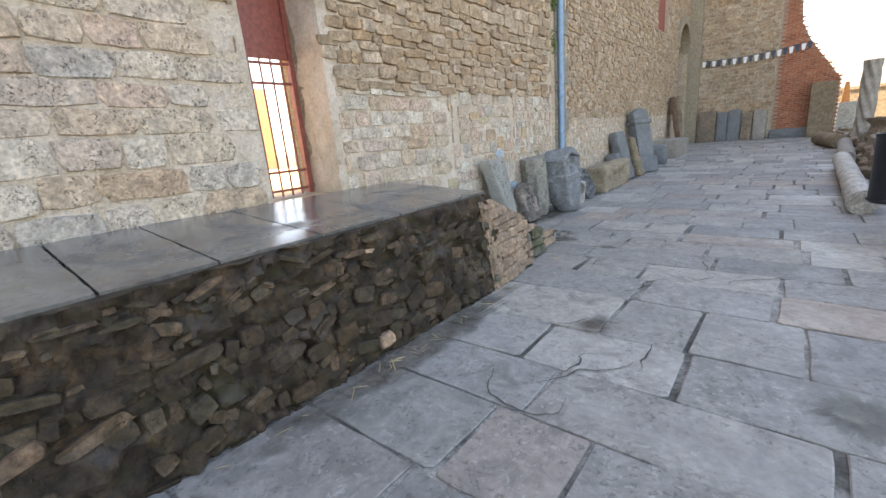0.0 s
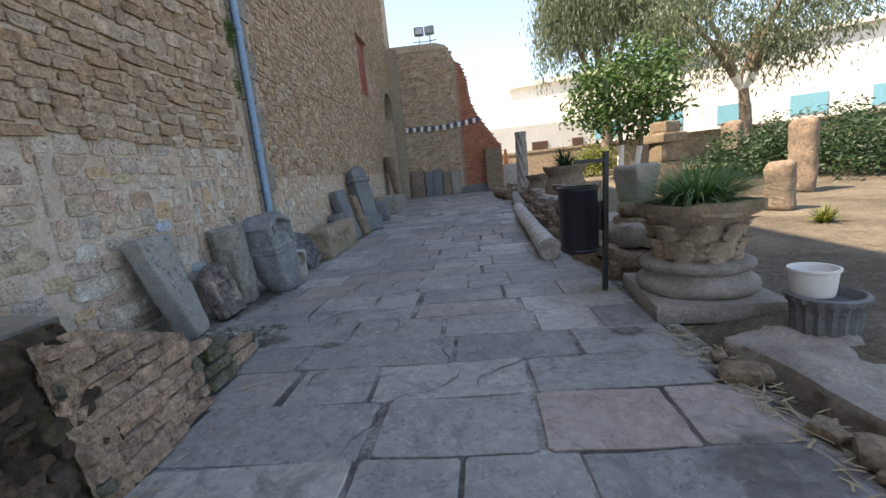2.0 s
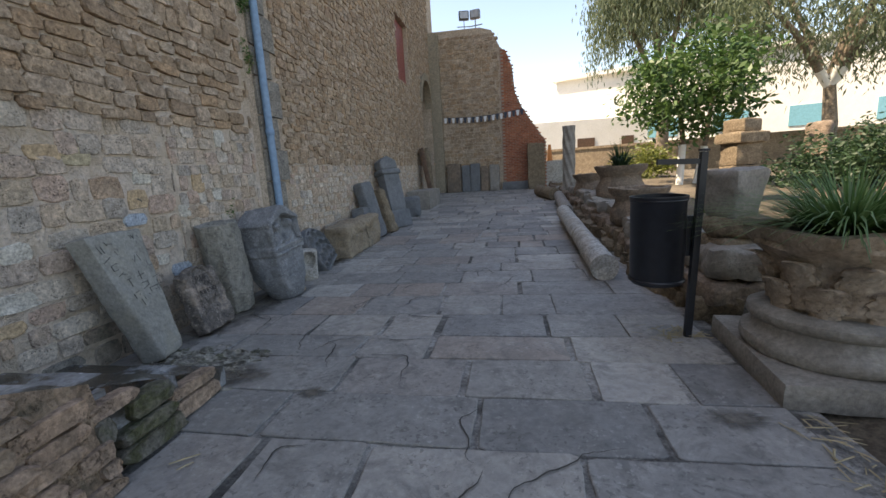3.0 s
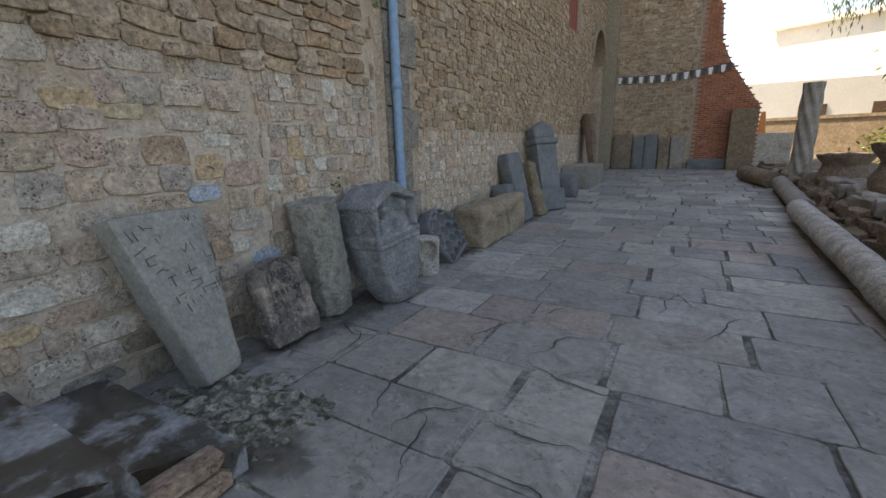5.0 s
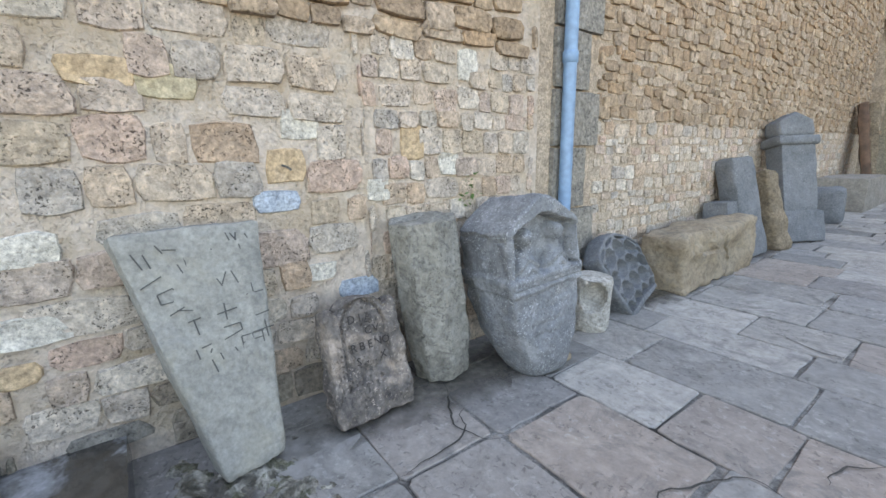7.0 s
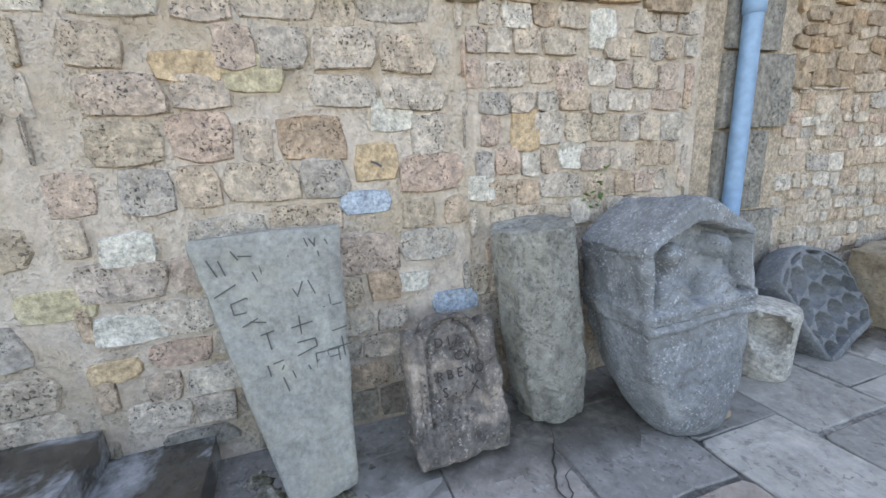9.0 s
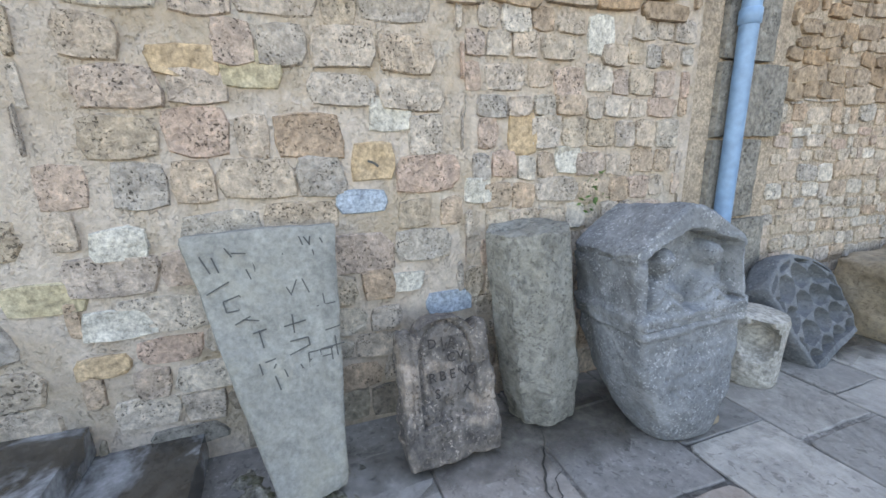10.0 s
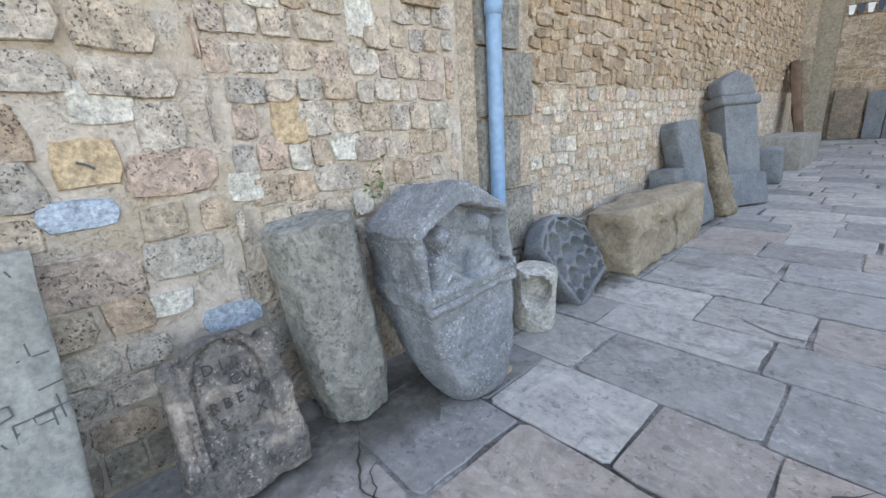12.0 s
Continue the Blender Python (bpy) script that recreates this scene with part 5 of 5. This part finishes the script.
def limbs(rng, start, ends, r):
    out = []
    for e in ends:
        s, e = Vector(start), Vector(e)
        mid = s.lerp(e, 0.5) + Vector((rng.uniform(-0.2, 0.2), rng.uniform(-0.2, 0.2), 0.2))
        out.append(([s, s.lerp(mid, 0.6), mid, mid.lerp(e, 0.6), e], r))
    return out


def plants():
    rng = random.Random(9)
    # limewashed small tree with two stems
    c = []
    while len(c) < 70:
        p = Vector((rng.uniform(-2.1, 2.1), rng.uniform(-1.9, 1.9), rng.uniform(1.7, 4.9)))
        q = Vector((p.x / 2.1, p.y / 1.9, (p.z - 3.2) / 1.65))
        if 0.35 < q.length < 1.0 and noise.noise(p * 0.9) > -0.25:
            c.append(p)
    tree(10.1, 16.4, [([(-0.25, 0, 0), (-0.2, 0, 1.5), (-0.3, 0.1, 2.6), (-0.7, 0.2, 3.6)], 0.11), ([(0.3, 0.1, 0), (0.55, 0.1, 1.4), (0.6, 0, 2.5), (0.9, -0.2, 3.8)], 0.10)],
         c, ("bark", "leaf_citrus"), "small leafy green tree with two limewashed stems", rng, 75, 0.30, 0.24, 0.3, 0.9)
    # tall pepper tree with hanging foliage
    c = []
    for i in range(210):
        a, r = rng.uniform(0, 6.28), rng.uniform(0.8, 4.2)
        top = 11.5 - 0.12 * r * r + rng.uniform(-1, 1)
        for k in range(rng.randrange(3, 8)):
            c.append(Vector((r * math.cos(a), r * math.sin(a), top - 0.55 * k)))
    tree(13.0, 27.0, [([(0, 0, 0), (0.2, 0, 2.5), (0, 0.2, 5), (-0.4, 0, 8)], 0.4)] + limbs(rng, (0, 0.1, 4.5), [(-2.8, 0, 9.5), (2.6, 0.5, 9.8), (0.4, -2.5, 9.6)], 0.18),
         c, ("bark", "leaf_gum"), "tall tree with grey-green hanging foliage", rng, 36, 0.33, 0.3, 2.5)
    # broad tree to the right
    c = []
    while len(c) < 150:
        p = Vector((rng.uniform(-5.5, 5.5), rng.uniform(-4, 4), rng.uniform(4.0, 10)))
        q = Vector((p.x / 5.5, p.y / 4, (p.z - 7) / 3.2))
        if 0.3 < q.length < 1.0 and noise.noise(p * 0.45 + Vector((5, 0, 0))) > -0.2:
            c.append(p)
    tree(17.0, 20.5, [([(0, 0, 0), (0.1, 0, 1.8), (0, 0.1, 3.5), (0.6, 0, 6)], 0.32)] + limbs(rng, (0, 0.1, 3.2), [(-3, 0, 7), (3.2, 0.5, 7.4), (0.4, -2.5, 7.6), (-1, 2, 8)], 0.16),
         c, ("bark", "leaf_gum"), "broad grey-green tree with a limewashed trunk", rng, 130, 0.6, 0.28, 1.0, 0.5)
    for i, (x, y, w, h) in enumerate(((13.4, 13.2, 1.8, 1.2), (17, 17.5, 2.2, 1.3), (19.5, 16, 2.4, 1.4), (12.5, 14, 1.6, 1.0), (14.5, 11.8, 1.8, 1.2), (16.5, 9.8, 1.8, 1.5), (18.5, 13, 2.2, 1.7), (15.5, 16.5, 1.8, 1.1), (10.2, 20.5, 1.3, 1.0))):
        c = [Vector((rng.gauss(0, w * 0.4), rng.gauss(0, w * 0.4), abs(rng.gauss(0.5, 0.3)) * h)) for _ in range(36)]
        ob = thing("shrub", mesh("shrub", *leaves(rng, c, 95, 0.24, 0.15, 0.0), "leaf_dark" if i < 8 else "leaf_yellow"), site(x, y, garden_z(x, y)), "dense dark green garden shrub", "shrub", "garden shrubs")


# ---- beyond the garden ----
def distance():
    # low stone wall, white building with blue shutters
    m = site(19, 26, 0, 0, 0, -24)
    thing("garden_wall", mesh("garden_wall", *join(box(-14, 30, 0, 0.5, -0.3, 2.2), box(-14.1, 30.1, -0.08, 0.58, 2.2, 2.35)), "brown_slab"), m, "low brown stone wall around the garden", "wall", kind="structure")
    ob = thing("white_building", None, site(20, 34, 0, 0, 0, -24), "long white sunlit building with pale blue shutters", "building")
    part("wall", mesh("wall", *box(-12, 34, 0, 8, -0.5, 8.0), "white_wall"), ob)
    part("roof", mesh("roof", *box(-12.3, 34.3, -0.4, 8.4, 8.0, 8.3), "white_wall"), ob)
    for i in range(8):
        part("shutter", mesh("shutter", *box(-9.2 + 4.2 * i, -7.2 + 4.2 * i, -0.06, 0.005, 2.9, 4.2), "shutter_blue"), ob)
    ob = thing("white_building", None, site(8, 36, 0, 0, 0, 0), "white sunlit building beyond the garden", "building")
    part("wall", mesh("wall", *box(-2, 9, 0, 6, -0.5, 4.6), "white_wall"), ob)
    part("door", mesh("door", *box(2.2, 3.5, -0.06, 0.0, 0.6, 3.2), "dark_wood"), ob)
    part("window", mesh("window", *box(5.5, 6.4, -0.06, 0.0, 1.8, 3.2), "dark_wood"), ob)
    thing("stone_niche", mesh("stone_niche", *block((0.8, 0.75, 2.2), (5, 5, 8), 0.05, 0.03, 4, 70), "brown_slab", True), pose(5.0, 22.75, ground_z(22.7) - 0.03), "grey stone stump by the brick buttress", "stone block")
    v, f = block((0.35, 0.5, 1.2), (3, 4, 6), 0.05, 0.03, 4, 71, lambda p: Vector((p.x * (1.1 - 0.5 * p.z), p.y * (1.1 - 0.5 * p.z), p.z)))
    thing("orange_cover", mesh("orange_cover", v, f, "orange_cover", True), pose(5.85, 25.2, 1.75) @ Matrix.Diagonal((0.8, 0.8, 0.75, 1)), "orange and brown covered shape beside the buttress", "cover")
    thing("ledge_block", mesh("ledge_block", *block((1.2, 1.2, 1.3), (4, 4, 4), 0.05, 0.03, 4, 72), "marble", True), pose(6.2, 25.0, ground_z(25) - 0.03), "pale stone block beside the buttress", "stone block")


def thin_out(mat):
    # the stain and the painted shade thin out towards the rim, in ragged blotches
    nt = mat.node_tree
    out = next(n for n in nt.nodes if n.type == "OUTPUT_MATERIAL")
    shade = out.inputs["Surface"].links[0].from_socket
    tc = nt.nodes.new("ShaderNodeTexCoord")
    off = nt.nodes.new("ShaderNodeVectorMath")
    off.operation = "SUBTRACT"
    off.inputs[1].default_value = (0.5, 0.5, 0.5)
    flat = nt.nodes.new("ShaderNodeVectorMath")
    flat.operation = "MULTIPLY"
    flat.inputs[1].default_value = (1, 1, 0)
    ln = nt.nodes.new("ShaderNodeVectorMath")
    ln.operation = "LENGTH"
    nt.links.new(tc.outputs["Generated"], off.inputs[0])
    nt.links.new(off.outputs[0], flat.inputs[0])
    nt.links.new(flat.outputs[0], ln.inputs[0])
    nz = nt.nodes.new("ShaderNodeTexNoise")
    nz.inputs["Scale"].default_value = 6
    nz.inputs["Detail"].default_value = 6
    nt.links.new(tc.outputs["Object"], nz.inputs["Vector"])
    add = nt.nodes.new("ShaderNodeMath")
    add.operation = "MULTIPLY_ADD"
    add.inputs[1].default_value = 0.5
    nt.links.new(nz.outputs["Fac"], add.inputs[0])
    nt.links.new(ln.outputs["Value"], add.inputs[2])
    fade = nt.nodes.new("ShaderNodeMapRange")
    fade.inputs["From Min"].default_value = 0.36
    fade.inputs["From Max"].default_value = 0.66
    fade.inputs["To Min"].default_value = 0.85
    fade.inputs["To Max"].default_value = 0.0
    nt.links.new(add.outputs[0], fade.inputs["Value"])
    clear = nt.nodes.new("ShaderNodeBsdfTransparent")
    mix = nt.nodes.new("ShaderNodeMixShader")
    nt.links.new(fade.outputs["Result"], mix.inputs["Fac"])
    nt.links.new(clear.outputs[0], mix.inputs[1])
    nt.links.new(shade, mix.inputs[2])
    nt.links.new(mix.outputs[0], out.inputs["Surface"])


def damp_shade_patches():
    thin_out(M["damp"])
    rng = random.Random(55)
    # the last three spots paint dirt and contact shadow beneath the stone row
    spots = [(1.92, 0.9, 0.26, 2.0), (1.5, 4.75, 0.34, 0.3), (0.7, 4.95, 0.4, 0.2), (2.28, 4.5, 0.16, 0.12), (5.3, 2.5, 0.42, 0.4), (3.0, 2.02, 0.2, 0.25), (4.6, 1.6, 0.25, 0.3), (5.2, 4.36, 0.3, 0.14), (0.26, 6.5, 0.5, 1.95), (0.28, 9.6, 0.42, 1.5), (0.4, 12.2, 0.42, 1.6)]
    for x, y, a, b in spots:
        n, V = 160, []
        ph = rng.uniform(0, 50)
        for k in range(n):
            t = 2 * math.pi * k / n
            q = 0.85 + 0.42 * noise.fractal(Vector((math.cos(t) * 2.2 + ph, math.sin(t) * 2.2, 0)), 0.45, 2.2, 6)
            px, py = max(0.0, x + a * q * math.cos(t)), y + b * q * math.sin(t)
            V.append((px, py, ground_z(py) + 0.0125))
        thing("damp_patch", mesh("damp_patch", V, [tuple(range(n))], "damp"), pose(0, 0, 0), "dark patch of damp dirt and painted contact shade on the flagstones", "stain", "damp patches", "structure")


def dry_litter():
    rng = random.Random(91)
    V, F = [], []
    for i in range(330):
        if i < 230:
            x, y = 5.66 + rng.gauss(0, 0.1), rng.uniform(0.8, 4.4)
        elif i < 300:
            x, y = 5.38 + rng.gauss(0, 0.12), 5.72 + rng.gauss(0, 0.09)
        else:
            x, y = 1.86 + abs(rng.gauss(0, 0.08)), rng.uniform(-1, 3.9)
        a, ln, w, z = rng.uniform(0, 6.28), rng.uniform(0.02, 0.09), rng.uniform(0.002, 0.007), 0.012 + rng.uniform(0, 0.012)
        d, q = Vector((math.cos(a), math.sin(a), rng.uniform(-0.1, 0.1))) * ln, Vector((-math.sin(a), math.cos(a), 0)) * w
        p = Vector((x, y, z))
        o = len(V)
        V += [p - d - q, p + d - q, p + d + q, p - d + q, p + Vector((0, 0, w))]
        F += [(o, o + 1, o + 4), (o + 1, o + 2, o + 4), (o + 2, o + 3, o + 4), (o + 3, o, o + 4)]
    thing("dry_litter", mesh("dry_litter", V, F, "straw"), pose(0, 0, 0), "dry straw and twigs along the paving edges", "litter", kind="stuff")
    for y, z, k in ((7.86, 4.35, 60), (7.8, 3.5, 18), (6.95, 1.18, 5)):
        c = [Vector((0.02, rng.gauss(0, 0.05), rng.gauss(0, 0.12))) for _ in range(k)]
        thing("moss_tuft", mesh("moss_tuft", *leaves(rng, c, 8, 0.03, 0.05), "leaf_grass"), pose(0.01, y, z), "green moss tuft growing from a wall joint", "plant", "wall moss", "stuff")


def mossy_foot():
    n, V = 90, []
    for j in range(n + 1):
        for i in range(n + 1):
            x, y = 0.02 + 1.85 * i / n, 4.35 + 1.1 * j / n
            e = min(i, n - i, j, n - j) / (n * 0.3)
            p = Vector((x, y, 0))
            z = 0.035 * noise.fractal(p * 7, 0.6, 2.2, 5) + 0.022 - 0.05 * max(0.0, 1 - e) - (0.05 if y < 4.5 and x < 1.35 else 0) - 0.02 * max(0.0, x - 1.0)
            V.append((x, y, z))
    F = [(j * (n + 1) + i, j * (n + 1) + i + 1, (j + 1) * (n + 1) + i + 1, (j + 1) * (n + 1) + i) for j in range(n) for i in range(n)]
    thing("mossy_gravel", mesh("mossy_gravel", V, F, "moss_gravel", True), pose(0, 0, 0), "wet mossy gravel and mortar crumbs at the foot of the stair", "gravel", kind="structure")
    part("slit", mesh("slit", *strokes([(5.5, 1.545, 5.53, 1.535), (5.53, 1.535, 5.555, 1.515)], 0.004, 0.012), "groove"), wall_near, pose(0.026, 0, 0))


wedge_slab()
mossy_foot()
dry_litter()
damp_shade_patches()
tombstone()
drum()
bust_stone()
hollow_stone()
scale_stone()
yellow_block()
far_row()
bunting()
floodlights()
capital_planter()
litter_bin()
fallen_column()
rubble_things()
plants()
distance()
near_wall_stones()
far_wall_stones()
end_stones()
platform_front()
lay_flags()
